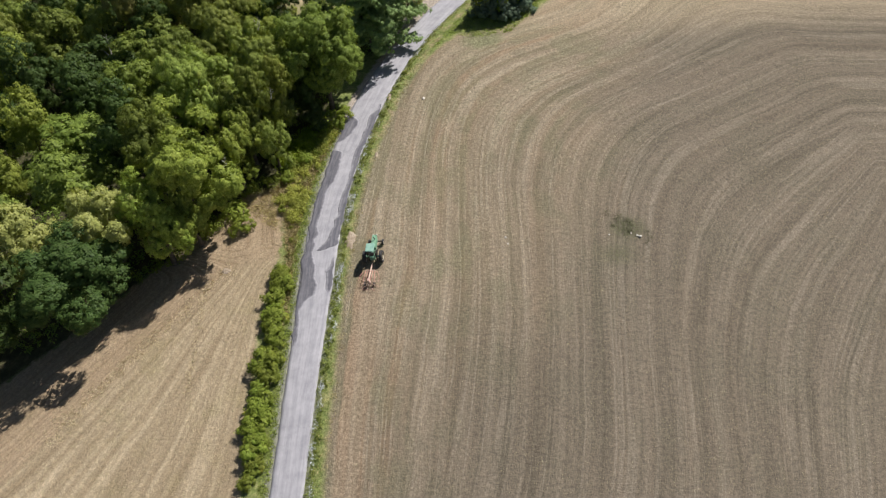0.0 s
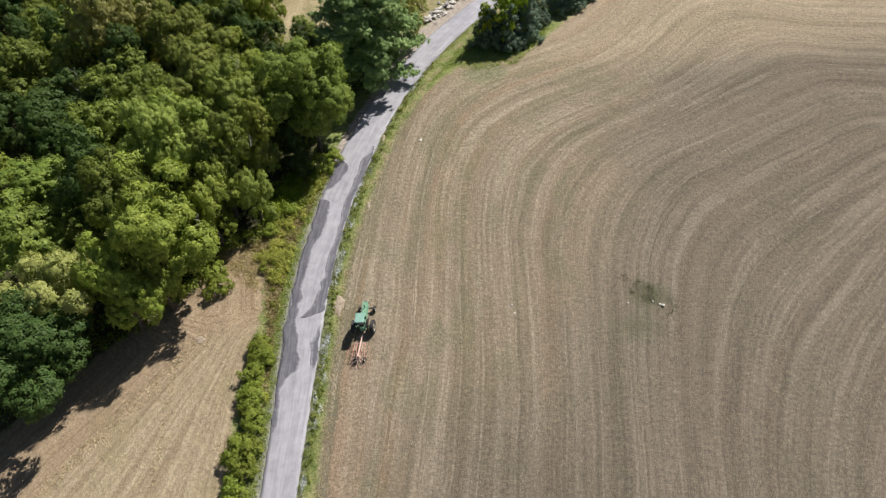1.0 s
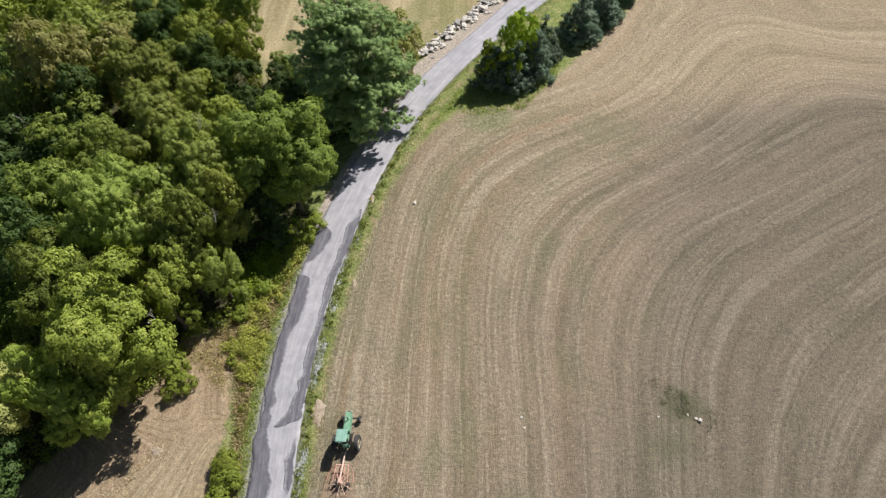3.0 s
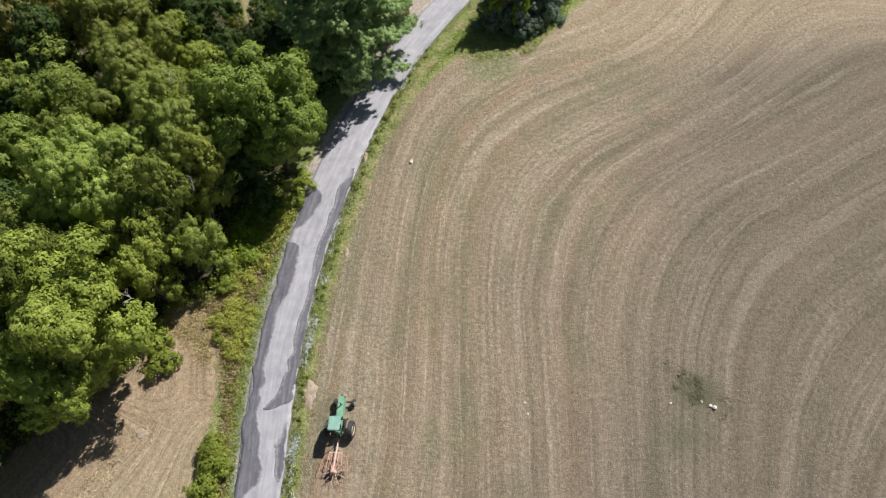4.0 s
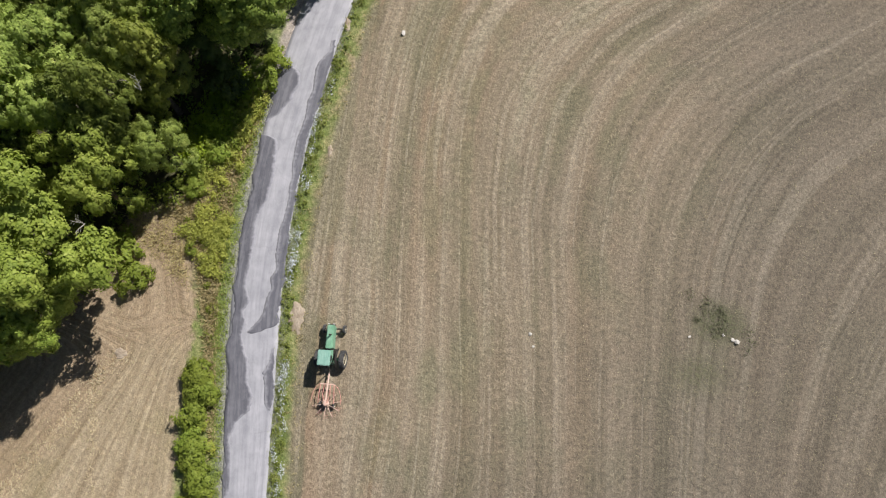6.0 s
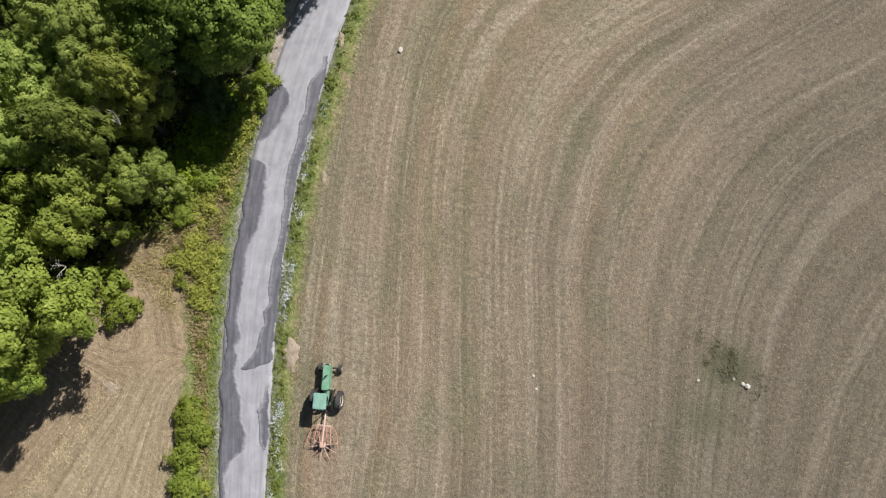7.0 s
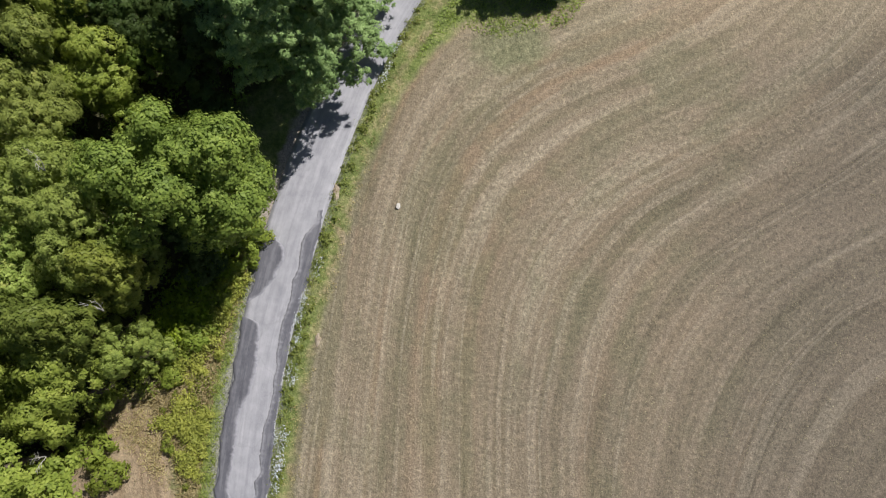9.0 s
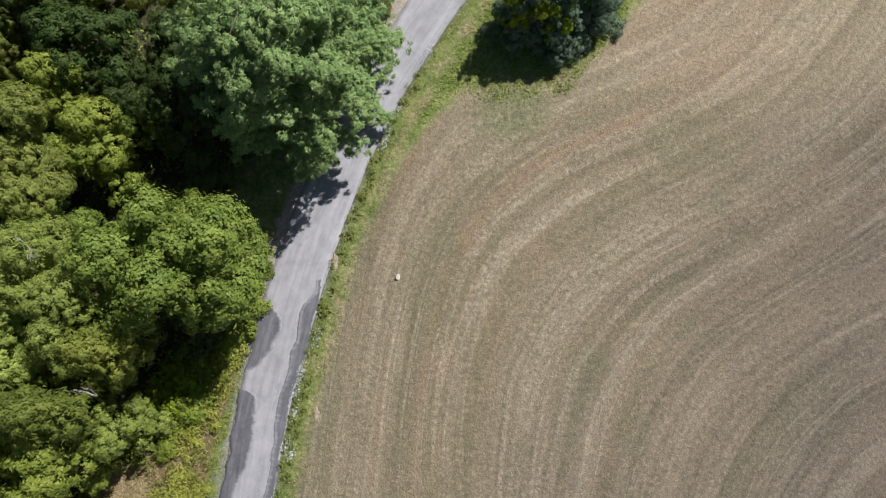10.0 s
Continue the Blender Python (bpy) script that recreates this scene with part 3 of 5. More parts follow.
def domes(rng, centres, axes, radii, per, leaf, narrow, flat=0.72, tri=False):
    """Mounds of leaves, one round each centre, that open towards their axes."""
    count = np.maximum(8, per * (radii / radii.mean()) ** 2).astype(int)
    idx = np.repeat(np.arange(len(centres)), count)
    o = unit(rng.normal(size=(len(idx), 3)) + 1.0 * axes[idx])
    pos = centres[idx] + o * (radii[idx] * (rng.uniform(0.55, 1.05, len(idx)) + 0.4 * (rng.random(len(idx)) > 0.86)))[:, None] * np.array([1, 1, flat])
    nrm = 0.6 * o + 0.5 * axes[idx] + 0.13 * rng.normal(size=o.shape)
    out = o - axes[idx] * np.sum(o * axes[idx], -1, keepdims=True)
    return leaves(pos, nrm, leaf, leaf * narrow, rng, 0.14, out + 0.35 * rng.normal(size=o.shape) + np.array([0, 0, -0.12]), tri)


def crown_mesh(name, seed, radius, low, high, boughs, clump, per, leaf, shape="round", bough=0.33, ragged=0.22, narrow=0.55, cover=0.95, heart=1300, up=0.34, tri=False):
    """A crown in three orders: boughs of uneven reach, leafy mounds spaced over each bough, leaves that cover each mound."""
    rng = np.random.default_rng(seed)
    mid, half = (low + high) / 2, (high - low) / 2
    if shape == "cone":
        t = 1 - np.sqrt((np.arange(boughs) + rng.random(boughs)) / boughs)
        ang = np.arange(boughs) * 2.39996 + rng.uniform(-0.4, 0.4, boughs)
        rr = radius * (1 - t) ** 0.8 * rng.uniform(0.6, 0.95, boughs)
        c = np.stack([rr * np.cos(ang), rr * np.sin(ang), low + (high - low) * t], 1)
        d = unit(np.stack([np.cos(ang), np.sin(ang), 0.5 + 0 * ang], 1))
        size = bough * radius * rng.uniform(0.65, 1.25, boughs) * (1 - 0.5 * t)
    else:
        # boughs spread evenly round the trunk, then shaken
        k = np.arange(boughs) + 0.5
        zz = 1 - 1.75 * k / boughs
        ang = k * 2.39996 + rng.uniform(-0.5, 0.5, boughs)
        d = unit(np.stack([np.sqrt(1 - zz * zz) * np.cos(ang), np.sqrt(1 - zz * zz) * np.sin(ang), zz], 1) + 0.24 * rng.normal(size=(boughs, 3)))
        reach = 0.7 + ragged * rng.uniform(-1, 1, boughs)
        c = d * reach[:, None] * np.array([radius, radius, half]) + np.array([0, 0, mid])
        size = bough * radius * rng.uniform(0.6, 1.35, boughs)
    # leafy mounds over the outer and upper side of each bough
    centres, axes = [], []
    for b in range(boughs):
        m = max(6, int(cover * 4.4 * (size[b] / clump) ** 2))
        k = np.arange(m) + 0.5
        z = 1 - 2 * k / m
        a = k * 2.39996 + rng.uniform(0, 6.3)
        q = unit(np.stack([np.sqrt(1 - z * z) * np.cos(a), np.sqrt(1 - z * z) * np.sin(a), z], 1) + 0.8 / np.sqrt(m) * rng.normal(size=(m, 3)))
        q = q[q @ unit(0.75 * d[b] + np.array([0, 0, 0.7])) > -0.2]
        p = c[b] + q * (size[b] * rng.uniform(0.7, 1.15, len(q)))[:, None] * np.array([1, 1, 0.8])
        gap = np.linalg.norm((p[:, None, :] - c[None]) / np.array([1, 1, 0.8]), axis=-1) / size[None]
        gap[:, b] = 9
        keep = gap.min(1) > 0.72
        centres.append(p[keep]), axes.append(unit(0.6 * q[keep] + 0.2 * d[b] + np.array([0, 0, up])))
    centres, axes = np.concatenate(centres), np.concatenate(axes)
    v, f = domes(rng, centres, axes, clump * rng.uniform(0.5, 1.45, len(centres)), per, leaf, narrow, 0.72, tri)
    # broad inner leaves keep the light out of the crown
    core = unit(rng.normal(size=(heart, 3)))
    if shape == "cone":
        t = rng.random(heart) ** 1.5
        rr = radius * 0.6 * (1 - t) ** 0.8
        a = rng.uniform(0, 2 * np.pi, heart)
        place = np.stack([rr * np.cos(a), rr * np.sin(a), low + (high - low) * 0.9 * t], 1)
    else:
        place = core * rng.uniform(0.1, 0.56, heart)[:, None] * np.array([radius, radius, half]) + np.array([0, 0, mid])
    body = np.repeat(np.arange(boughs), 30)
    inner = unit(rng.normal(size=(len(body), 3)))
    place = np.concatenate([place, c[body] + inner * (0.55 * size[body] * rng.uniform(0.6, 1.1, len(body)))[:, None]])
    core = np.concatenate([core, inner])
    v2, f2 = leaves(place, core + 0.5 * rng.normal(size=core.shape), 0.08 * radius, 0.055 * radius, rng, 0.2, None, tri)
    return build_mesh(name, np.concatenate([v, v2]), np.concatenate([f, f2 + len(v)]))


def tube(bm, points, radii, seg=7):
    """A bent, tapered limb."""
    rings = []
    for k, (p, r) in enumerate(zip(points, radii)):
        p = Vector(p)
        t = (Vector(points[min(k + 1, len(points) - 1)]) - Vector(points[max(k - 1, 0)])).normalized()
        s = t.cross(Vector((0.3, 1, 0.1))).normalized()
        u = t.cross(s)
        rings.append([bm.verts.new(p + (s * math.cos(a) + u * math.sin(a)) * r) for a in (2 * math.pi * j / seg for j in range(seg))])
    for A, B in zip(rings, rings[1:]):
        for j in range(seg):
            bm.faces.new((A[j], A[(j + 1) % seg], B[(j + 1) % seg], B[j]))
    bm.faces.new(rings[-1]), bm.faces.new(rings[0][::-1])


def trunk_mesh(seed, height, radius):
    rng = random.Random(seed)
    bm = bmesh.new()
    pts = [(rng.uniform(-0.15, 0.15) * k, rng.uniform(-0.15, 0.15) * k, height * k / 6 - (0.4 if k == 0 else 0)) for k in range(7)]
    tube(bm, pts, [radius * (1.35 - 0.35 * min(k, 1)) * (1 - 0.14 * k) for k in range(7)], 9)
    me = bpy.data.meshes.new("trunk")
    bm.to_mesh(me), bm.free()
    me.materials.append(BARK)
    return me


def limb_mesh(seed, reach, radius):
    rng = random.Random(seed)
    bm = bmesh.new()
    pts, p = [], Vector((0, 0, 0))
    way = Vector((1, 0, 0.7))
    for k in range(6):
        pts.append(p.copy())
        way += Vector((0, rng.uniform(-0.35, 0.35), rng.uniform(-0.15, 0.25)))
        p += way.normalized() * reach / 5
    tube(bm, pts, [radius * (1 - 0.17 * k) for k in range(6)], 6)
    for k in (2, 3, 4):
        q = pts[k]
        side = Vector((0.6, rng.choice((-1, 1)) * 0.8, 0.5)).normalized() * reach * 0.35
        tube(bm, [q, q + side * 0.5 + Vector((0, 0, 0.1)), q + side], [radius * 0.4, radius * 0.28, radius * 0.1], 5)
    me = bpy.data.meshes.new("limb")
    bm.to_mesh(me), bm.free()
    me.materials.append(BARK)
    return me


TRUNKS = [trunk_mesh(k, 10.0, 0.3) for k in range(3)]
BOUGHS = [limb_mesh(k, 4.2, 0.12) for k in range(4)]
# crowns for a tree 14 m high and 5.5 m in radius; the small ones for 8 m and 3 m
CROWNS = {
    "broad": [crown_mesh("crown", 11 + k, 5.5, 1.4, 13.8, 25, 0.56, 100, 0.26, bough=0.3, ragged=0.3) for k in range(2)],
    "feather": [crown_mesh("crown", 31 + k, 5.4, 1.2, 13.8, 30, 0.42, 84, 0.23, bough=0.26, ragged=0.34, narrow=0.45, tri=True) for k in range(2)],
    "spray": [crown_mesh("crown", 51 + k, 5.4, 0.8, 13.8, 26, 0.58, 96, 0.27, bough=0.3, ragged=0.36) for k in range(3)],
    "small": [crown_mesh("crown", 71 + k, 3.0, 0.6, 7.9, 16, 0.42, 70, 0.235, bough=0.33, ragged=0.34, heart=900, tri=True) for k in range(3)],
    "cone": [crown_mesh("crown", 91 + k, 2.2, 0.2, 5.4, 44, 0.26, 50, 0.17, "cone", bough=0.26, narrow=0.4, tri=True) for k in range(2)],
    "open": [crown_mesh("crown", 151 + k, 5.5, 0.8, 13.8, 30, 0.5, 88, 0.26, bough=0.25, ragged=0.42, cover=0.85, heart=250) for k in range(2)],
    "inner": [crown_mesh("crown", 111 + k, 5.3, 1.5, 13.8, 20, 0.72, 38, 0.47, bough=0.33, ragged=0.36, heart=900, tri=True) for k in range(4)],
}
BASE = {"broad": (5.5, 14.0), "feather": (5.5, 14.0), "spray": (5.5, 14.0), "open": (5.5, 14.0), "small": (3.0, 8.0), "cone": (2.3, 5.5), "inner": (5.5, 14.0)}
tree_count = [0]


def tree(x, y, top, radius, style, leaf, label, category="tree", name="tree", group="trees of the wood"):
    """A broadleaf or cedar tree that stands on the land and reaches the height top."""
    k = tree_count[0]
    tree_count[0] += 1
    rng = random.Random(500 + k)
    z = gz(x, y)
    high = max(2.0, top - z)
    br, bh = BASE[style]
    t = thing(name, Matrix.Translation((x, y, z)) @ pose(0, 0, 0, 0, 0, rng.uniform(0, 360)), label, category, group)
    sr, sh = radius / br, high / bh
    crown = part("crown", CROWNS[style][k % len(CROWNS[style])], None, t)
    crown.scale = (sr, sr * rng.uniform(0.92, 1.08), sh)
    if not crown.data.materials:
        crown.data.materials.append(leaf)
    crown.material_slots[0].link = "OBJECT"
    crown.material_slots[0].material = leaf
    trunk = part("trunk", TRUNKS[k % 3], None, t)
    trunk.scale = (high / 14, high / 14, high / 14)
    if style not in ("cone",):
        for j in range(4):
            limb = part("limb", BOUGHS[(k + j) % 4], None, t)
            limb.matrix_local = Matrix.Translation((0, 0, high * (0.26 + 0.09 * j))) @ pose(0, 0, 0, 0, -8 * j, 90 * j + rng.uniform(-25, 25)) @ Matrix.Diagonal((radius / 6.8, radius / 6.8, radius / 6.8, 1))
    return t


OAK_L = "spreading oak with mid-green summer foliage beside the lane"
WALNUT_L = "bright yellow-green broadleaf tree on the edge of the wood"
OLIVE_L = "feathery olive-green tree in the wood"
MAPLE_L = "dense dark green broadleaf tree at the field edge"
PALE_L = "pale yellowish broadleaf tree in the wood"
WOOD_L = "green broadleaf tree in dense woodland"
TREES = [
    (-15.1, 76.3, 15.6, 4.7, "broad", OAK_LEAF, OAK_L),
    (-21.6, 70.5, 11.6, 2.8, "small", BRIGHT_LEAF, WALNUT_L),
    (-17.8, 74.6, 7.0, 2.2, "small", DEEP_LEAF, WOOD_L),
    (-16.9, 71.9, 4.4, 1.5, "small", DEEP_LEAF, WOOD_L),
    (-23.6, 73.8, 15.4, 4.23, "feather", OLIVE_LEAF, OLIVE_L),
    (-29.6, 82.6, 14.2, 4.78, "feather", OLIVE_LEAF, OLIVE_L),
    (-29.6, 68.8, 15.8, 4.6, "feather", OLIVE_LEAF, OLIVE_L),
    (-29.4, 57.5, 14.2, 5.6, "open", BRIGHT_LEAF, WALNUT_L),
    (-25.0, 62.4, 10.6, 2.8, "small", BRIGHT_LEAF, WALNUT_L),
    (-33.4, 61.5, 13.2, 4.23, "spray", OAK_LEAF, WOOD_L),
    (-24, 66.6, 12.8, 2.94, "small", OAK_LEAF, WOOD_L),
    (-20.9, 65.7, 7.3, 1.84, "small", OLIVE_LEAF, "small rounded olive-green tree on the edge of the wood"),
    (-40.2, 46.2, 6.6, 5.7, "broad", DEEP_LEAF, MAPLE_L),
    (-32.0, 52.4, 10.2, 3.3, "open", BRIGHT_LEAF, WALNUT_L),
    (-29.2, 54.6, 7.6, 1.8, "small", BRIGHT_LEAF, WALNUT_L),
    (-38.5, 53.5, 8.6, 4.42, "spray", PALE_LEAF, PALE_L),
    (-24.6, 85.3, 7.4, 2.6, "small", BRIGHT_LEAF, WALNUT_L),
    (-24.4, 92, 9.4, 3.0, "small", DEEP_LEAF, WOOD_L),
    (-28.4, 94.8, 10.0, 2.7, "small", DEEP_LEAF, WOOD_L),
    (-26.4, 107.6, 9.6, 3, "small", OAK_LEAF, WOOD_L),
    (-25.2, 100.6, 8.8, 2.5, "small", BRIGHT_LEAF, WALNUT_L),
    (-31.4, 109, 9.8, 3.6, "small", OAK_LEAF, WOOD_L),
    (-34, 116, 9.8, 4, "small", OLIVE_LEAF, OLIVE_L),
    (-29.6, 101.6, 9.6, 3.13, "small", BRIGHT_LEAF, WALNUT_L),
    (-19.2, 92.6, 7, 2.76, "small", DEEP_LEAF, WOOD_L),
    (-19.8, 80.6, 4.4, 1.84, "small", DEEP_LEAF, WOOD_L),
    (-21.4, 87.6, 5.4, 1.7, "small", OAK_LEAF, WOOD_L),
    (-21.9, 82.4, 4.6, 1.5, "small", BRIGHT_LEAF, WALNUT_L),
    (-27.2, 88.4, 8.8, 2.4, "small", BRIGHT_LEAF, WALNUT_L),
    (-17.2, 87.4, 8.6, 3.0, "small", DEEP_LEAF, WOOD_L),
    (-25.6, 79.4, 5.4, 1.9, "small", OAK_LEAF, WOOD_L),
    (-17.0, 83.6, 3.6, 1.7, "small", DEEP_LEAF, WOOD_L),
    (-22.6, 89.4, 6.4, 2.2, "small", DEEP_LEAF, WOOD_L),
    (-18.8, 96.0, 6.6, 2.4, "small", OAK_LEAF, WOOD_L),
    (-33.6, 76.5, 11, 4.05, "spray", OAK_LEAF, WOOD_L),
    (-40.4, 84.6, 7.4, 4.6, "inner", OAK_LEAF, WOOD_L),
    (-40.2, 75.2, 8.2, 4.23, "inner", OAK_LEAF, WOOD_L),
    (-39, 66.5, 9.2, 3.86, "inner", DEEP_LEAF, WOOD_L),
    (-46.2, 94.5, 12.4, 4.23, "inner", PALE_LEAF, PALE_L),
    (-41.5, 97.2, 9.6, 3.86, "inner", PALE_LEAF, PALE_L),
    (-35, 92.5, 11.5, 4.05, "feather", OLIVE_LEAF, OLIVE_L),
    (-31.5, 98, 9, 3.31, "small", OAK_LEAF, WOOD_L),
    (-35.5, 103, 9, 3.86, "broad", DEEP_LEAF, WOOD_L),
    (-49.4, 84.4, 4.8, 4.6, "inner", DEEP_LEAF, WOOD_L),
    (-48.4, 70.2, 2.6, 4.78, "inner", OAK_LEAF, WOOD_L),
    (-45.6, 61, 5.4, 4.6, "inner", OAK_LEAF, WOOD_L),
    (-47.8, 52.2, 4.6, 4.42, "inner", PALE_LEAF, PALE_L),
    (-51, 42, 3.6, 5.15, "inner", DEEP_LEAF, MAPLE_L),
    (-62, 33, 2, 5.34, "inner", DEEP_LEAF, MAPLE_L),
]
for row in TREES:
    tree(*row)


def fill_wood():
    """The rest of the wood, away from the trees already set."""
    rng = random.Random(77)
    done = [(r[0], r[1], r[3]) for r in TREES] + [(-10, 87.6, 7)]
    tries = 0
    while tries < 4000 and len(done) < 92:
        tries += 1
        x, y = rng.uniform(-82, -34), rng.uniform(28, 128)
        if x < -50 - 0.37 * (y - 30) or float(inside(np.array([x]), np.array([y]), WOOD)[0]) < 3.5:
            continue
        r = rng.uniform(2.8, 4.6)
        if any(math.hypot(x - a, y - b) < 0.72 * (r + c) for a, b, c in done):
            continue
        done.append((x, y, r))
        style = "inner"
        leaf, label = rng.choice(((OAK_LEAF, WOOD_L), (DEEP_LEAF, WOOD_L), (OLIVE_LEAF, OLIVE_L), (BRIGHT_LEAF, WALNUT_L)))
        tree(x, y, gz(x, y) + rng.uniform(9.5, 13.5), r, style, leaf, label)


fill_wood()


def pine(x, y, high, radius):
    """A white pine: whorls of long branches that end in pads of needles."""
    rng = np.random.default_rng(5)
    t = thing("pine_tree", Matrix.Translation((x, y, gz(x, y))), "large blue-green pine overhanging the lane", "tree", "trees of the wood")
    pads, ways, sizes = [], [], []
    level, turn = 3.2, 0.0
    while level < high - 0.3:
        share = (high - level) / (high - 2.0)
        reach = radius * min(1.0, 1.2 * share ** 0.42)
        count = 7 if share > 0.25 else 5
        turn += 0.55
        for k in range(count):
            ang = 2 * math.pi * (k + rng.uniform(-0.3, 0.3)) / count + turn
            L = reach * rng.uniform(0.88, 1.08) * (1 - 0.2 * max(0.0, math.cos(ang - radians(225))) + 0.06 * max(0.0, math.cos(ang)))
            way = np.array([math.cos(ang), math.sin(ang), 0.0])
            side = np.array([-way[1], way[0], 0.0])
            rise = 0.5 - 0.55 * share
            tip = way * L + np.array([0, 0, level + L * rise - 0.1 * L])
            if k % 2 == 0:
                bm = bmesh.new()
                tube(bm, [(0, 0, level), tuple(way * L * 0.5 + np.array([0, 0, level + L * 0.5 * rise])), tuple(tip * 0.93 + np.array([0, 0, level]) * 0.07)], [0.07 * share + 0.02, 0.045, 0.015], 5)
                part("branch", bm, BARK, t)
            for q in np.arange(0.3, 1.02, 0.95 / max(L, 0.9)):
                wide = 0.36 * L * (1.0 - q) + 0.2
                for j in range(3):
                    if j != 1 and rng.random() < 0.15:
                        continue
                    off = (j - 1 + rng.uniform(-0.3, 0.3)) * wide
                    z = level + L * q * rise - 0.1 * q * q * L - 0.15 * abs(off) + rng.normal() * 0.12
                    pads.append(way * (L * q - 0.3 * abs(off)) + side * off + np.array([0, 0, z]))
                    ways.append(unit(way * 0.75 + side * np.sign(off) * 0.45 * (j != 1) + np.array([0, 0, 0.35])))
                    sizes.append(rng.uniform(0.42, 0.95))
        level += 1.35
    pads, ways, sizes = np.array(pads), np.array(ways), np.array(sizes)
    idx = np.repeat(np.arange(len(pads)), (10 * sizes ** 2).astype(int) + 3)
    spread = unit(rng.normal(size=(len(idx), 3))) * (rng.random(len(idx)) ** 0.5)[:, None]
    tufts = pads[idx] + spread * sizes[idx][:, None] * np.array([1, 1, 0.26]) + ways[idx] * (sizes[idx] * rng.uniform(-0.5, 0.75, len(idx)))[:, None]
    v, f = domes(rng, tufts, unit(0.55 * ways[idx] + 0.5 * spread + np.array([0, 0, 0.5])), rng.uniform(0.2, 0.36, len(idx)), 34, 0.25, 0.36, 0.85, True)
    core = np.stack([rng.normal(size=900), rng.normal(size=900), np.zeros(900)], 1)
    z = rng.uniform(2.0, high * 0.85, 900)
    core = unit(core) * (radius * 0.5 * (1 - z / high) ** 0.6 * rng.uniform(0.3, 1.15, 900))[:, None] + np.array([0, 0, 1.0]) * z[:, None]
    v2, f2 = leaves(core, rng.normal(size=core.shape) + np.array([0, 0, 0.6]), 0.9, 0.6, rng, 0.2, None, True)
    v, f = np.concatenate([v, v2]), np.concatenate([f, f2 + len(v)])
    part("crown", build_mesh("crown", v, f, [PINE_LEAF]), None, t)
    tr = part("trunk", TRUNKS[0], None, t)
    tr.scale = (high / 10.5, high / 10.5, high / 10.5)
    return t


pine(-10.3, 89.6, 17.0, 7.6)

CEDAR_L = "dark blue-green cedar at the corner of the hay field"
for x, y, top, r, style, leaf, label in (
        (6.4, 94.5, 9.2, 2.4, "cone", CEDAR_LEAF, CEDAR_L),
        (8.9, 93.8, 9.6, 2.5, "cone", CEDAR_LEAF, CEDAR_L),
        (11.3, 95.4, 10.4, 2.5, "cone", CEDAR_LEAF, CEDAR_L),
        (12.6, 98.6, 9.8, 2.4, "cone", CEDAR_LEAF, CEDAR_L),
        (9.6, 96.6, 12.6, 2.1, "small", VINE_LEAF, "young yellow-green tree among cedars at the field corner"),
        (6.2, 94.4, 9.6, 1.6, "small", VINE_LEAF, "yellow-green vine growing over a cedar"),
        (8.7, 93.3, 8.3, 1.1, "small", VINE_LEAF, "yellow-green vine growing over a cedar"),
        (17.6, 102.6, 10.4, 3.2, "cone", CEDAR_LEAF, CEDAR_L),
        (21.0, 105.8, 9.8, 2.8, "cone", CEDAR_LEAF, CEDAR_L),
        (24.6, 111.8, 10.5, 3.2, "small", DEEP_LEAF, "dark green tree in the hedgerow along the lane"),
        (30.5, 120.5, 10.5, 3.4, "small", OAK_LEAF, "green tree in the hedgerow along the lane"),
        (-5.4, 97.6, 11.5, 2.7, "feather", PALE_LEAF, "thin yellowish tree behind the pine")):
    tree(x, y, top, r, style, leaf, label, "tree", "cedar_tree" if style == "cone" else "tree", "trees at the field corner")


# ---- low plants ----
def scatter(poly_or_rows, count, rng):
    """Random places inside an outline."""
    a = np.array(poly_or_rows, float)
    lo, hi = a.min(0), a.max(0)
    out = np.empty((0, 2))
    while len(out) < count:
        p = lo + (hi - lo) * rng.random((count * 2, 2))
        out = np.concatenate([out, p[inside(p[:, 0], p[:, 1], a) > 0]])
    return out[:count]


def tuft_cloud(name, places, blades, height, width, spread, material, label, category, seed, upright=1.0):
    """Grass-like tufts as one mass: upright blades round each place."""
    rng = np.random.default_rng(seed)
    idx = np.repeat(np.arange(len(places)), blades)
    xy = places[idx] + rng.normal(size=(len(idx), 2)) * spread
    h = height * rng.uniform(0.5, 1.4, len(idx)) * np.repeat(rng.uniform(0.6, 1.3, len(places)), blades)
    way = unit(np.stack([rng.normal(size=len(idx)), rng.normal(size=len(idx)), upright * np.ones(len(idx))], 1))
    pos = np.stack([xy[:, 0], xy[:, 1], ground_z(xy[:, 0], xy[:, 1])], 1) + way * h[:, None] * 0.42
    nrm = np.cross(way, rng.normal(size=way.shape))
    v, f = leaves(pos, nrm, h, width / height, rng, 0.1, way)
    return tagged(new(name, build_mesh(name, v, f, [material])), label, category, kind="stuff")


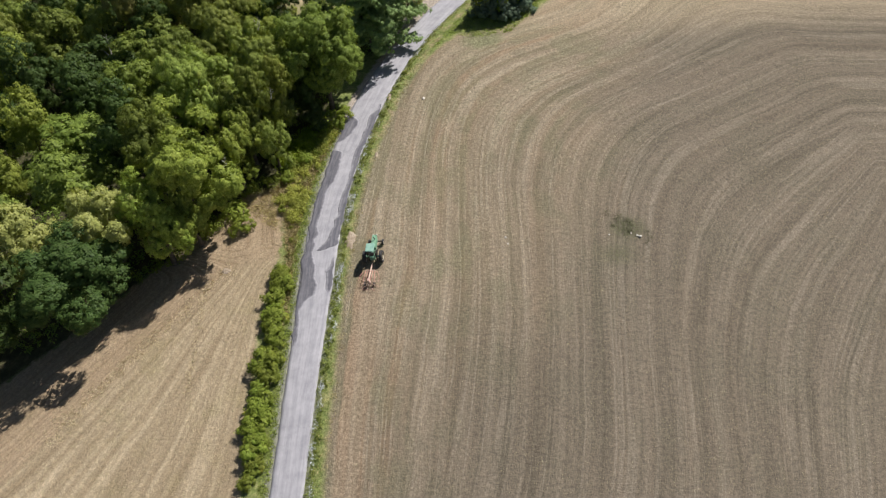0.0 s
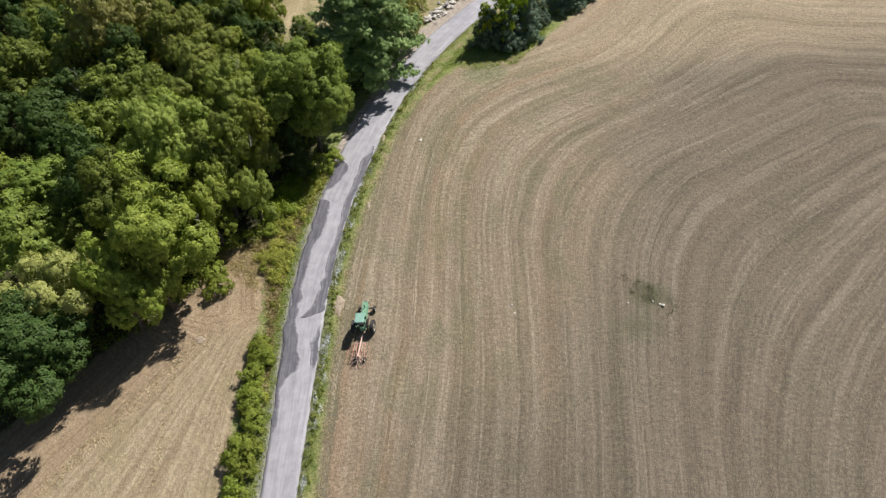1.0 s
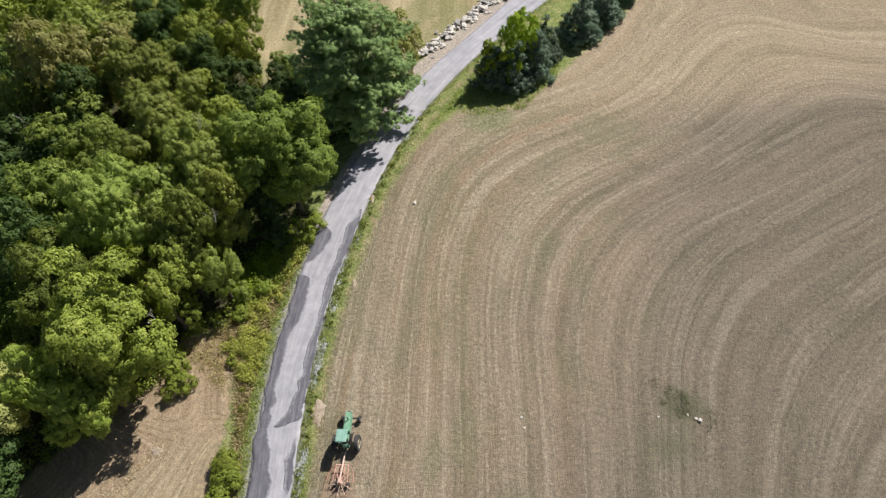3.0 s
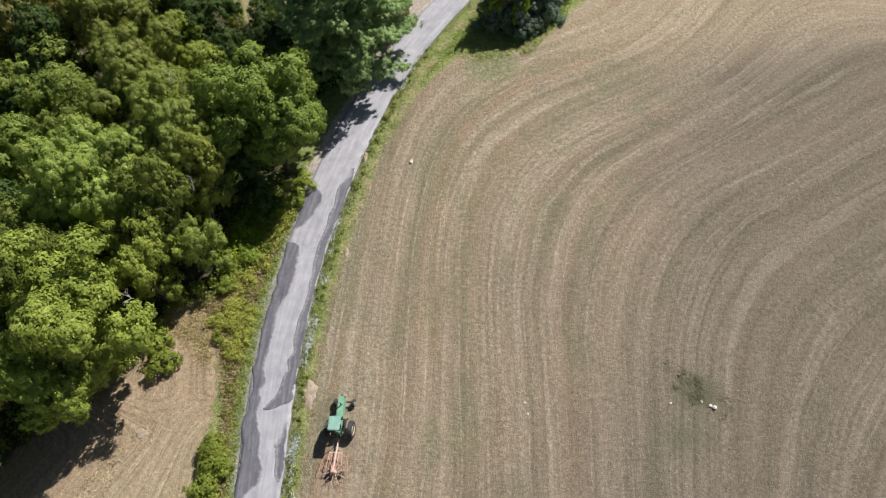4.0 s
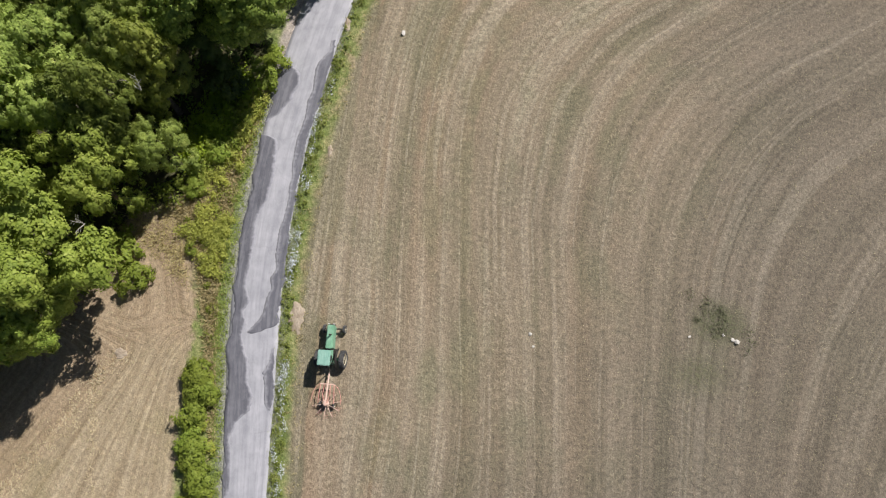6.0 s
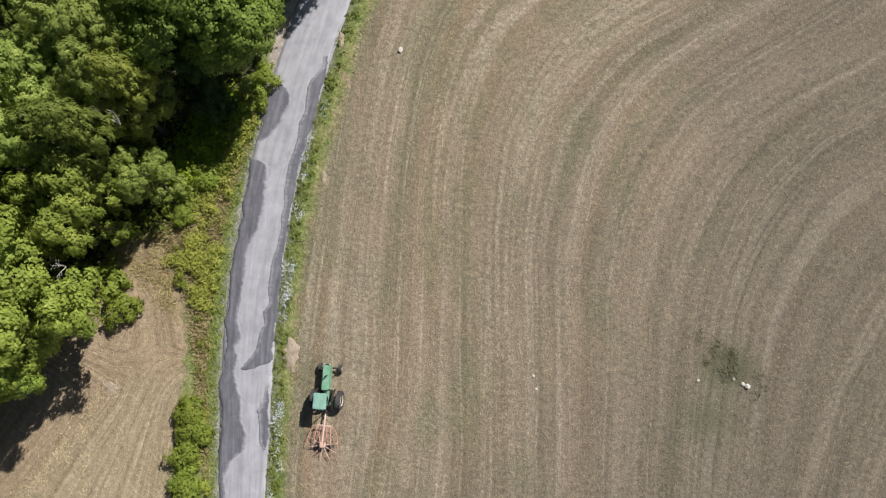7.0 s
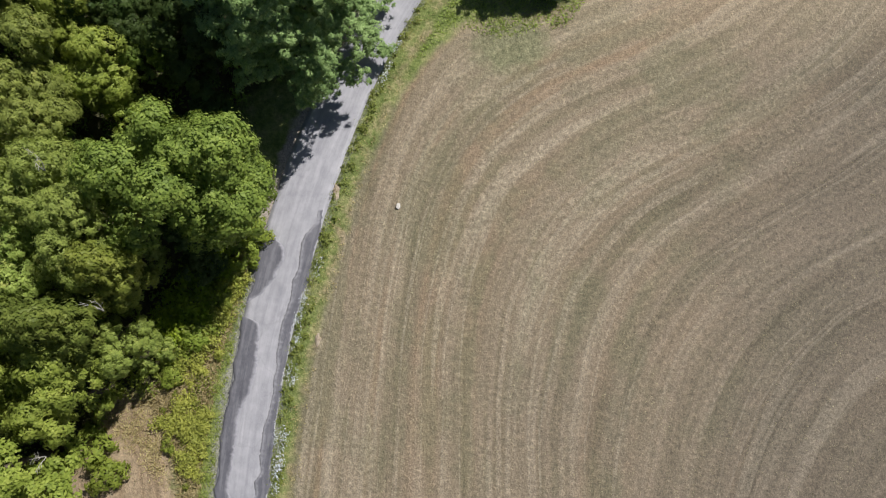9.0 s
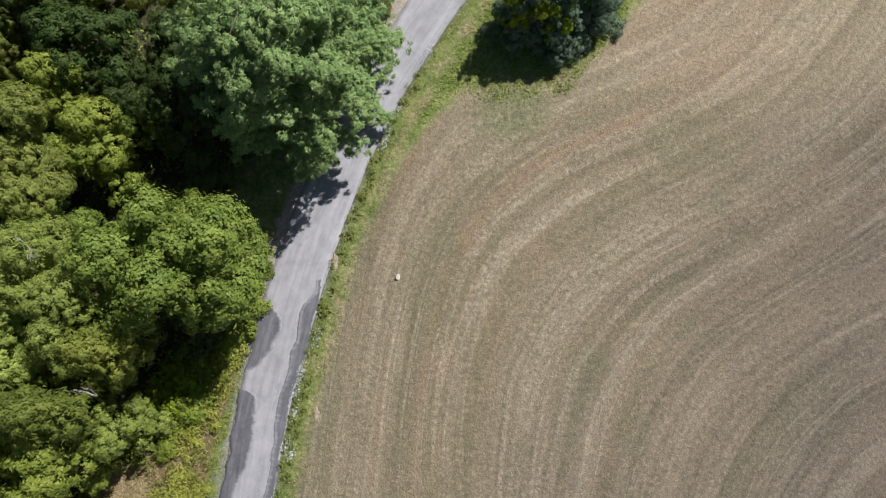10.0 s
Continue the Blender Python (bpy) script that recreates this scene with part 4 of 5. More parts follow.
def plant_cloud(name, places, tall, reach, per, leaf, material, label, category, seed, narrow=0.5):
    """Leafy weeds as one mass: a dome of leaves over each place."""
    rng = np.random.default_rng(seed)
    size = rng.uniform(0.55, 1.4, len(places))
    idx = np.repeat(np.arange(len(places)), per)
    o = unit(rng.normal(size=(len(idx), 3)))
    o[:, 2] = np.abs(o[:, 2])
    q = rng.random(len(idx)) ** 0.5
    off = o * q[:, None] * size[idx][:, None] * np.array([reach, reach, tall])
    xy = places[idx] + off[:, :2]
    pos = np.stack([xy[:, 0], xy[:, 1], ground_z(xy[:, 0], xy[:, 1]) + 0.06 + off[:, 2]], 1)
    nrm = o + np.array([0, 0, 0.7]) + 0.7 * rng.normal(size=o.shape)
    v, f = leaves(pos, nrm, leaf, leaf * narrow, rng, 0.2, o + 0.5 * rng.normal(size=o.shape))
    return tagged(new(name, build_mesh(name, v, f, [material])), label, category, kind="stuff")


rng = np.random.default_rng(9)
drifts = scatter(WEED_BANK, 20, rng)
golden = drifts[rng.integers(0, 20, 230)] + rng.normal(size=(230, 2)) * 0.5
golden = golden[inside(golden[:, 0], golden[:, 1], WEED_BANK) > -0.3]
plant_cloud("goldenrod", golden, 0.85, 0.5, 80, 0.26, WEED_LEAF, "yellow-green goldenrod and weeds on the bank beside the lane", "weeds", 21, 0.26)
plant_cloud("bank_weeds", scatter(WEED_BANK, 26, rng), 0.6, 0.5, 50, 0.17, SHRUB_LEAF, "green weeds among dry grass on the bank", "weeds", 34)
plant_cloud("field_weeds", np.array([(19.6, 53.0), (20.5, 52.9), (20.2, 52.2), (20.9, 52.3), (20.6, 51.6), (19.8, 53.6), (21.1, 51.4), (20.2, 51.4), (22.8, 50.6), (22.7, 51.3), (22.4, 49.9), (19.0, 52.2), (20.9, 52.8), (18.6, 54.0)]), 0.2, 0.7, 70, 0.1, FIELD_WEED, "dark weeds round a stone in the hay field", "weeds", 33)
tuft_cloud("dry_grass", scatter(WEED_BANK, 2600, rng), 6, 0.4, 0.06, 0.16, DRY_GRASS, "dry straw-coloured long grass on the bank", "grass", 22, 0.45)
tuft_cloud("tip_grass", scatter([(-19.6, 55), (-21, 62.5), (-25.5, 62.4), (-27.5, 58.5), (-24.5, 59.5), (-21.5, 57)], 900, rng), 6, 0.3, 0.045, 0.16, DRY_GRASS,
           "long dry grass at the end of the low field", "grass", 23, 0.35)


def beside(count, lo, hi, a, b, east, gen):
    """Places along the road, between a and b metres out from one edge."""
    y = gen.uniform(lo, hi, count)
    off = gen.uniform(a, b, count)
    x = road_east(y) + off if east else road_west(y) - off
    return np.stack([x, y], 1)


tuft_cloud("verge_grass_east", beside(4600, 22, 112, -0.05, 0.9, True, rng), 7, 0.11, 0.035, 0.14, GRASS, "green grass strip between the lane and the hay field", "grass", 24, 0.3)
tuft_cloud("verge_grass_west", beside(2200, 22, 74, 0.3, 1.3, False, rng), 6, 0.22, 0.05, 0.12, GRASS, "short green grass along the west edge of the lane", "grass", 25, 0.3)
tuft_cloud("verge_straw", beside(900, 22, 112, 0.7, 2.3, True, rng), 5, 0.16, 0.05, 0.14, DRY_GRASS, "dry grass fringe of the hay field", "grass", 26, 0.7)
plant_cloud("verge_weeds", beside(260, 22, 92, 0.2, 1.1, True, rng), 0.3, 0.28, 18, 0.16, GRASS, "low broad-leaved weeds along the lane", "weeds", 27)
corner = [(-1.4, 87), (1.6, 90), (5, 88.6), (10, 89.6), (13.4, 94), (15, 97), (10, 101), (5, 97.5), (1.8, 93)]
tuft_cloud("corner_grass", scatter(corner, 2600, rng), 6, 0.24, 0.05, 0.14, GRASS, "green grass round the cedars at the field corner", "grass", 28, 0.3)


def flowers():
    """White asters in drifts along the east edge of the lane."""
    gen = np.random.default_rng(44)
    drifts = np.concatenate([gen.uniform(24, 50, 18), gen.uniform(54, 72, 15), gen.uniform(84, 93, 4)])
    y = np.repeat(drifts, 55)
    y = y + gen.normal(size=len(y)) * 0.38
    x = road_east(y) + 0.62 + 0.22 * np.repeat(gen.normal(size=len(drifts)), 55) + gen.normal(size=len(y)) * 0.15
    pos = np.stack([x, y, ground_z(x, y) + gen.uniform(0.12, 0.3, len(y))], 1)
    v, f = leaves(pos, np.array([0, 0, 1.0]) + 0.4 * gen.normal(size=pos.shape), 0.075, 0.07, gen)
    tagged(new("white_asters", build_mesh("white_asters", v, f, [PETAL])), "drifts of small white flowers along the edge of the lane", "flowers", kind="stuff")


flowers()


def stubble():
    """Cut stalks that stand and lie in the mowing passes."""
    gen = np.random.default_rng(45)
    p = np.stack([gen.uniform(-10, 62, 150000), gen.uniform(14, 116, 150000)], 1)
    along, across = swath(p[:, 0], p[:, 1])
    row = 0.5 + 0.5 * np.sin(across * 2 * np.pi / 1.35 + 1.2 * np.sin(along * 0.05)) * np.cos(across * 2 * np.pi / 4.3)
    keep = (inside(p[:, 0], p[:, 1], HAY_FIELD) > 0.2) & (gen.random(len(p)) < 0.25 + 0.75 * row)
    p = p[keep][:32000]
    tuft_cloud("hay_stubble", p, 2, 0.13, 0.028, 0.08, STRAW, "cut straw stubble of the mown hay field", "stubble", 46, 0.12)
    q = scatter([(-19.6, 22), (-20.2, 44), (-19.9, 53), (-23, 61), (-27, 57), (-34, 51), (-46, 40), (-50, 22)], 16000, gen)
    tuft_cloud("low_stubble", q, 2, 0.13, 0.035, 0.08, STRAW, "pale straw stubble of the low field", "stubble", 47, 0.12)


stubble()


def windrow():
    """Raked straw left in broken rows along the low field."""
    gen_ = np.random.default_rng(61)
    q = np.repeat(np.arange(54) * 0.47, 16) + gen_.normal(size=864) * 0.07
    side = gen_.normal(size=864) * 0.42 + 0.25 * np.repeat(gen_.normal(size=54), 16)
    a = np.stack([-25.0 - 0.653 * q + 0.757 * side, 50.4 - 0.757 * q - 0.653 * side], 1)
    q = gen_.random(130)
    b = np.stack([-27.3 + 0.7 * q, 46.5 - 12 * q], 1) + gen_.normal(size=(130, 2)) * 0.16
    tuft_cloud("straw_windrow", np.concatenate([a, b]), 6, 0.22, 0.06, 0.16, RAKED, "broken rows of raked straw on the low field", "straw", 62, 0.1)


windrow()
UNDER = [(-14.4, 75), (-15.4, 70.5), (-18.6, 66), (-22.5, 63.6), (-26, 61.5), (-29, 57), (-36, 51), (-44, 44), (-60, 34), (-75, 60), (-70, 105), (-40, 112), (-26, 98), (-8, 96), (-8, 91), (-14.8, 84), (-15, 78)]
plant_cloud("undergrowth", scatter(UNDER, 2400, rng), 0.9, 0.8, 22, 0.3, UNDER_LEAF, "shaded brush on the woodland floor", "undergrowth", 29)
plant_cloud("wood_edge_brush", np.stack([np.interp(np.linspace(0, 1, 60), [0, 0.25, 0.5, 0.75, 1], [-14.2, -19.0, -24.5, -28.5, -37]) + rng.normal(size=60) * 0.7,
                                         np.interp(np.linspace(0, 1, 60), [0, 0.25, 0.5, 0.75, 1], [72, 65.2, 62.2, 56, 50]) + rng.normal(size=60) * 0.7], 1),
            1.3, 0.75, 80, 0.24, SHRUB_LEAF, "leafy green brush at the foot of the wood", "brush", 30)
plant_cloud("shade_brush", scatter([(-15.2, 71), (-17.2, 67.2), (-20.4, 65.2), (-21.5, 68), (-19, 71.5), (-16, 73.5)], 110, rng), 1.5, 0.85, 70, 0.26, VINE_LEAF,
            "tall leafy brush in the shade of the wood edge", "brush", 33)


# ---- shrubs of the green strip ----
SHRUBS = [crown_mesh("foliage", 131 + k, 0.95, 0.05, 1.4, 11, 0.26, 26, 0.22, bough=0.34, narrow=0.42, ragged=0.34, heart=80) for k in range(4)]
STEMS = [trunk_mesh(40 + k, 1.0, 0.04) for k in range(2)]


def shrub(x, y, size, k):
    t = thing("shrub", Matrix.Translation((x, y, gz(x, y))) @ pose(0, 0, 0, 0, 0, k * 77), "leafy bright green shrub in the strip beside the lane", "shrub", "shrubs beside the lane")
    f = part("foliage", SHRUBS[k % 4], None, t)
    f.scale = (size, size, size * 0.95)
    if not f.data.materials:
        f.data.materials.append(SHRUB_LEAF)
    part("stem", STEMS[k % 2], None, t).scale = (size, size, size)


gen = random.Random(3)
for k in range(38):
    y = 25.5 + 24.5 * (k + gen.uniform(-0.4, 0.4)) / 38
    shrub(-18.55 + gen.uniform(-0.75, 0.75) + 0.02 * (y - 27), y, gen.uniform(0.6, 1.15), k)
for x, y, s in ((-13.2, 74.2, 1.1), (-13.9, 72.6, 1.2), (-19.5, 63.6, 0.9), (-17.6, 66.4, 1.1), (-24.4, 56.4, 1.3), (-25.3, 58.8, 1.5), (-15.8, 69.6, 1.0), (-19.7, 58.4, 0.5)):
    shrub(x, y, s, int(x * -7))


# ---- stones, soil and dead wood ----
def rock_mesh(seed):
    rng_ = random.Random(seed)
    bm = bmesh.new()
    bmesh.ops.create_icosphere(bm, subdivisions=1, radius=0.5)
    for v in bm.verts:
        v.co *= rng_.uniform(0.7, 1.15)
        v.co.z *= 0.7
    me = bpy.data.meshes.new("rock")
    bm.to_mesh(me), bm.free()
    return me


ROCKS = [rock_mesh(k) for k in range(6)]


def stone(name, x, y, size, material, label, parent=None, k=0, lift=0.0):
    ob = new(name, ROCKS[k % 6])
    if not ob.data.materials:
        ob.data.materials.append(material)
    ob.material_slots[0].link = "OBJECT"
    ob.material_slots[0].material = material
    m = Matrix.Translation((x, y, gz(x, y) + size * 0.2 + lift)) @ pose(0, 0, 0, k * 31 % 40 - 20, k * 17 % 40 - 20, k * 67) @ Matrix.Diagonal((size * (1 + 0.1 * (k % 5)), size, size * 0.9, 1))
    if parent:
        ob.parent = parent
        ob.matrix_parent_inverse = parent.matrix_world.inverted()
        ob.matrix_world = m
    else:
        ob.matrix_world = m
        tagged(ob, label, "rock", "stones in the hay field")
    return ob


pile = thing("rock_bank", Matrix.Translation((3, 107, gz(3, 107))), "bank of tumbled pale grey rocks beside the lane", "rocks")
gen = random.Random(8)
for k in range(300):
    s = gen.random() ** 0.9
    out = gen.gauss(0, 0.6)
    x, y = -2.6 + 12.6 * s - 0.75 * out, 101.4 + 14.6 * s + 0.66 * out
    stone("rock", x, y, gen.uniform(0.25, 0.62) + 0.3 * (gen.random() < 0.15), ROCK if k % 4 == 0 else PALE_STONE, "", pile, k, gen.uniform(0, 0.35) * max(0, 1 - abs(out)))
for k, (x, y, s) in enumerate(((21.7, 50.6, 0.44), (20.8, 51.1, 0.26), (21.45, 50.75, 0.3), (18.4, 51.0, 0.22), (-2.6, 75.9, 0.4), (7.0, 51.3, 0.28), (7.2, 50.4, 0.22))):
    stone("stone", x, y, s, PALE_STONE, "pale stone lying in the mown hay field", None, k)


def soil_patch(x, y, rx_, ry_, seed, label):
    """A low bare heap of soil with a ragged rim."""
    gen_ = random.Random(seed)
    bm = bmesh.new()
    rings, seg = 6, 22
    wob = [gen_.uniform(0.72, 1.15) for _ in range(seg)]
    centre = bm.verts.new((0, 0, 0.09))
    last = None
    for r in range(1, rings + 1):
        q = r / rings
        ring = []
        for j in range(seg):
            a = 2 * math.pi * j / seg
            px, py = rx_ * q * wob[j] * math.cos(a), ry_ * q * wob[j] * math.sin(a)
            dz = gz(x + px, y + py) - gz(x, y)
            ring.append(bm.verts.new((px, py, dz + 0.09 * (1 - q ** 2) + gen_.uniform(-0.015, 0.015) * (q < 1) - 0.05 * (q == 1) + 0.02)))
        for j in range(seg):
            if last:
                bm.faces.new((last[j], last[(j + 1) % seg], ring[(j + 1) % seg], ring[j]))
            else:
                bm.faces.new((centre, ring[j], ring[(j + 1) % seg])).normal_flip()
        last = ring
    bmesh.ops.recalc_face_normals(bm, faces=bm.faces)
    me = bpy.data.meshes.new("soil_patch")
    bm.to_mesh(me), bm.free()
    me.materials.append(SOIL)
    ob = new("soil_patch", me)
    ob.matrix_world = Matrix.Translation((x, y, gz(x, y)))
    tagged(ob, label, "soil")


soil_patch(-10.7, 52.9, 0.72, 1.3, 1, "bare pale soil patch on the field edge")
soil_patch(-8.45, 66.2, 0.25, 0.5, 2, "bare pale soil patch on the field edge")
soil_patch(-7.3, 77.2, 0.28, 0.8, 3, "bare pale soil patch on the field edge")
soil_patch(-25.2, 50.4, 0.7, 0.45, 4, "small heap of raked straw and soil")


def dead_branch(x, y, z, turn, size):
    t = thing("dead_branch", Matrix.Translation((x, y, z)) @ pose(0, 0, 0, 0, -20, turn) @ Matrix.Diagonal((size, size, size, 1)), "bare pale dead branch among the crowns", "branch")
    for j in range(3):
        me = BOUGHS[j].copy()
        me.materials.clear()
        me.materials.append(DEADWOOD)
        b = part("bough", me, None, t)
        b.matrix_local = pose(0, 0, 0, 0, -25 + 20 * j, -35 + 35 * j) @ Matrix.Diagonal((0.7, 0.7, 0.7, 1))


for x, y, z, turn, size in ((-20.6, 67.7, 8.3, 100, 0.5), (-22.6, 75.5, 12.6, 60, 0.55), (-48.0, 86.5, 1.2, 110, 1.1), (-24.6, 58.6, 6.0, 200, 0.4)):
    dead_branch(x, y, z, turn, size)


# ---- tractor and rake ----
GREEN = plain_material("faded_green_paint", (0.18, 0.37, 0.24), (0.27, 0.47, 0.33), 0.5, 0, 3.0)
TOP_GREEN = plain_material("sun_bleached_green", (0.22, 0.42, 0.345), (0.33, 0.52, 0.44), 0.55, 0, 2.2)
RUBBER = plain_material("dusty_rubber", (0.04, 0.04, 0.045), (0.11, 0.105, 0.10), 0.85, 0, 5.0)
CREAM = plain_material("cream_rim", (0.62, 0.53, 0.38), (0.72, 0.66, 0.52), 0.6, 0, 5.0)
IRON = plain_material("dark_iron", (0.05, 0.045, 0.04), (0.10, 0.09, 0.08), 0.6, 0.6, 6.0)
RED = plain_material("faded_red_paint", (0.6, 0.25, 0.2), (0.7, 0.38, 0.32), 0.6, 0, 5.0)
PALE_RED = plain_material("bleached_red_paint", (0.66, 0.43, 0.35), (0.72, 0.54, 0.46), 0.6, 0, 4.0)
TINE = plain_material("tine_steel", (0.5, 0.24, 0.19), (0.6, 0.35, 0.28), 0.5, 0.1, 8.0)
BLACK = plain_material("black_vinyl", (0.02, 0.02, 0.02), (0.045, 0.045, 0.045), 0.6, 0, 8.0)
LENS = plain_material("lamp_glass", (0.6, 0.6, 0.58), (0.7, 0.7, 0.68), 0.2, 0, 8.0)


def block(bm, at, size, bevel=0.02, turn=(0, 0, 0), taper=1.0):
    """A bevelled block; taper narrows its +y end."""
    made = bmesh.ops.create_cube(bm, size=1.0)["verts"]
    for v in made:
        k = taper if v.co.y > 0 else 1.0
        v.co = Vector((v.co.x * size[0] * k, v.co.y * size[1], v.co.z * size[2]))
    if bevel:
        edges = list({e for v in made for e in v.link_edges})
        made = bmesh.ops.bevel(bm, geom=edges, offset=bevel, segments=2, affect="EDGES")["verts"]
        made = list({v for v in made})
    bmesh.ops.transform(bm, matrix=pose(*at, *turn), verts=made)


def spin(bm, profile, seg=28):
    """Turns a profile of (radius, x) round the x axis."""
    rings = [[bm.verts.new((x, r * math.cos(2 * math.pi * j / seg), r * math.sin(2 * math.pi * j / seg))) for j in range(seg)] for r, x in profile]
    for A, B in zip(rings, rings[1:]):
        for j in range(seg):
            bm.faces.new((A[j], A[(j + 1) % seg], B[(j + 1) % seg], B[j]))
    return rings


def wheel(parent, name, x, y, radius, width, rim_share, lugs):
    hub = part(name, bmesh.new(), IRON, parent)
    bm = bmesh.new()
    spin(bm, [(0.10, -width * 0.3), (0.10, width * 0.3)], 12)
    axle = bpy.data.meshes.new("hub")
    bm.to_mesh(axle), bm.free()
    axle.materials.append(IRON)
    hub.data = axle
    hub.location = (x, y, radius)
    bm, w, r = bmesh.new(), width / 2, radius
    ri = radius * rim_share
    spin(bm, [(ri, -w * 0.75), (ri * 1.12, -w * 0.95), (r * 0.86, -w), (r * 0.94, -w * 0.85), (r * 0.96, 0), (r * 0.94, w * 0.85), (r * 0.86, w), (ri * 1.12, w * 0.95), (ri, w * 0.75)], 30)
    for k in range(lugs):
        a = 360 * k / lugs
        for side in (-1, 1):
            m = pose(0, 0, 0, a + side * 90 / lugs, 0, 0) @ pose(side * w * 0.48, 0, r * 0.965, 0, 0, side * 38)
            made = bmesh.ops.create_cube(bm, size=1.0)["verts"]
            for v in made:
                v.co = Vector((v.co.x * w * 1.1, v.co.y * 0.045 * radius / 0.75, v.co.z * radius * 0.07))
            bmesh.ops.transform(bm, matrix=m, verts=made)
    bmesh.ops.recalc_face_normals(bm, faces=bm.faces)
    part("tyre", bm, RUBBER, hub)
    bm = bmesh.new()
    out = 1 if x > 0 else -1
    rings = spin(bm, [(ri * 1.02, -w * 0.78), (ri * 0.9, -w * 0.5), (ri * 0.88, out * w * 0.1), (ri * 0.4, out * w * 0.35), (ri * 0.16, out * w * 0.5), (ri * 0.12, out * w * 0.62)], 30)
    bm.faces.new(rings[-1])
    rings = spin(bm, [(ri * 0.9, w * 0.5), (ri * 1.02, w * 0.78)], 30)
    bmesh.ops.recalc_face_normals(bm, faces=bm.faces)
    part("rim", bm, CREAM, hub, "cream-painted steel rim")


def tractor(m):
    t = thing("tractor", m, "old green farm tractor with bleached sun canopy on mown hay", "tractor")
    bm = bmesh.new()
    block(bm, (0, 1.75, 1.22), (0.60, 1.85, 0.62), 0.06, (0, 0, 0), 0.9)
    block(bm, (0, 1.7, 1.53), (0.46, 1.7, 0.06), 0.025)
    part("hood", bm, GREEN, t)
    bm = bmesh.new()
    block(bm, (0, 2.70, 1.16), (0.5, 0.07, 0.6), 0.03)
    for k in range(5):
        block(bm, (0, 2.74, 0.95 + 0.1 * k), (0.42, 0.03, 0.03), 0)
    part("grille", bm, IRON, t)
    bm = bmesh.new()
    block(bm, (0, 1.6, 0.72), (0.42, 2.0, 0.42), 0.05)
    block(bm, (0, 0.15, 0.78), (0.62, 1.2, 0.55), 0.06)
    part("chassis", bm, GREEN, t)
    bm = bmesh.new()
    tube(bm, [(-0.85, 0, 0.78), (0.85, 0, 0.78)], [0.12, 0.12], 12)
    part("rear_axle", bm, GREEN, t)
    bm = bmesh.new()
    block(bm, (0, 2.4, 0.52), (1.46, 0.14, 0.12), 0.02)
    for sx in (-1, 1):
        tube(bm, [(sx * 0.7, 2.4, 0.34), (sx * 0.7, 2.4, 0.66)], [0.05, 0.05], 8)
        tube(bm, [(sx * 0.7, 2.28, 0.5), (sx * 0.12, 1.5, 0.62)], [0.025, 0.025], 6)
    part("front_axle", bm, IRON, t)
    bm = bmesh.new()
    block(bm, (0, 0.35, 0.98), (1.0, 0.9, 0.05), 0.015)
    part("platform", bm, IRON, t)
    bm = bmesh.new()
    block(bm, (0, 0.05, 1.2), (0.48, 0.46, 0.12), 0.05)
    block(bm, (0, -0.2, 1.42), (0.48, 0.1, 0.4), 0.05, (-10, 0, 0))
    part("seat", bm, BLACK, t, "black vinyl seat")
    bm = bmesh.new()
    ring = [Vector((0.2 * math.cos(a), 0.2 * math.sin(a), 0)) for a in (2 * math.pi * k / 16 for k in range(17))]
    tube(bm, ring, [0.014] * 17, 6)
    tube(bm, [(0, 0, 0), (0, 0.1, -0.4)], [0.02, 0.02], 6)
    bmesh.ops.transform(bm, matrix=pose(0, 0.62, 1.62, 25, 0, 0), verts=bm.verts)
    part("steering_wheel", bm, BLACK, t)
    bm = bmesh.new()
    block(bm, (0, 0.86, 1.45), (0.5, 0.14, 0.3), 0.03)
    part("dashboard", bm, GREEN, t)
    for sx in (-1, 1):
        bm = bmesh.new()
        pts = []
        for k in range(9):
            a = radians(20 + 17 * k)
            pts.append((0.9 * math.cos(a), 0.78 + 0.9 * math.sin(a)))
        for (y0, z0), (y1, z1) in zip(pts, pts[1:]):
            a = math.degrees(math.atan2(z1 - z0, y1 - y0))
            block(bm, (sx * 0.70, (y0 + y1) / 2, (z0 + z1) / 2), (0.16, math.hypot(y1 - y0, z1 - z0) + 0.02, 0.03), 0, (a, 0, 0))
        part("fender", bm, IRON, t)
        bm = bmesh.new()
        tube(bm, [(sx * 0.5, -0.32, 0.9), (sx * 0.5, -0.32, 2.46)], [0.045, 0.045], 8)
        part("canopy_post", bm, IRON, t)
        bm = bmesh.new()
        tube(bm, [(sx * 0.22, 2.72, 1.36), (sx * 0.22, 2.79, 1.36)], [0.08, 0.085], 12)
        part("headlight", bm, LENS, t, "round glass headlight")
    bm = bmesh.new()
    block(bm, (0, 0.05, 2.52), (1.04, 1.2, 0.11), 0.05)
    for k in range(4):
        block(bm, (-0.36 + 0.24 * k, 0.02, 2.58), (0.07, 1.0, 0.03), 0.012)
    block(bm, (0, 0.63, 2.47), (0.98, 0.06, 0.1), 0.02)
    part("canopy", bm, TOP_GREEN, t, "sun-bleached teal canopy roof")
    bm = bmesh.new()
    tube(bm, [(0.12, 1.9, 1.5), (0.12, 1.9, 1.8), (0.12, 1.9, 2.12)], [0.045, 0.06, 0.04], 10)
    part("exhaust", bm, IRON, t)
    bm = bmesh.new()
    block(bm, (0, -0.62, 0.5), (0.1, 0.7, 0.05), 0.01)
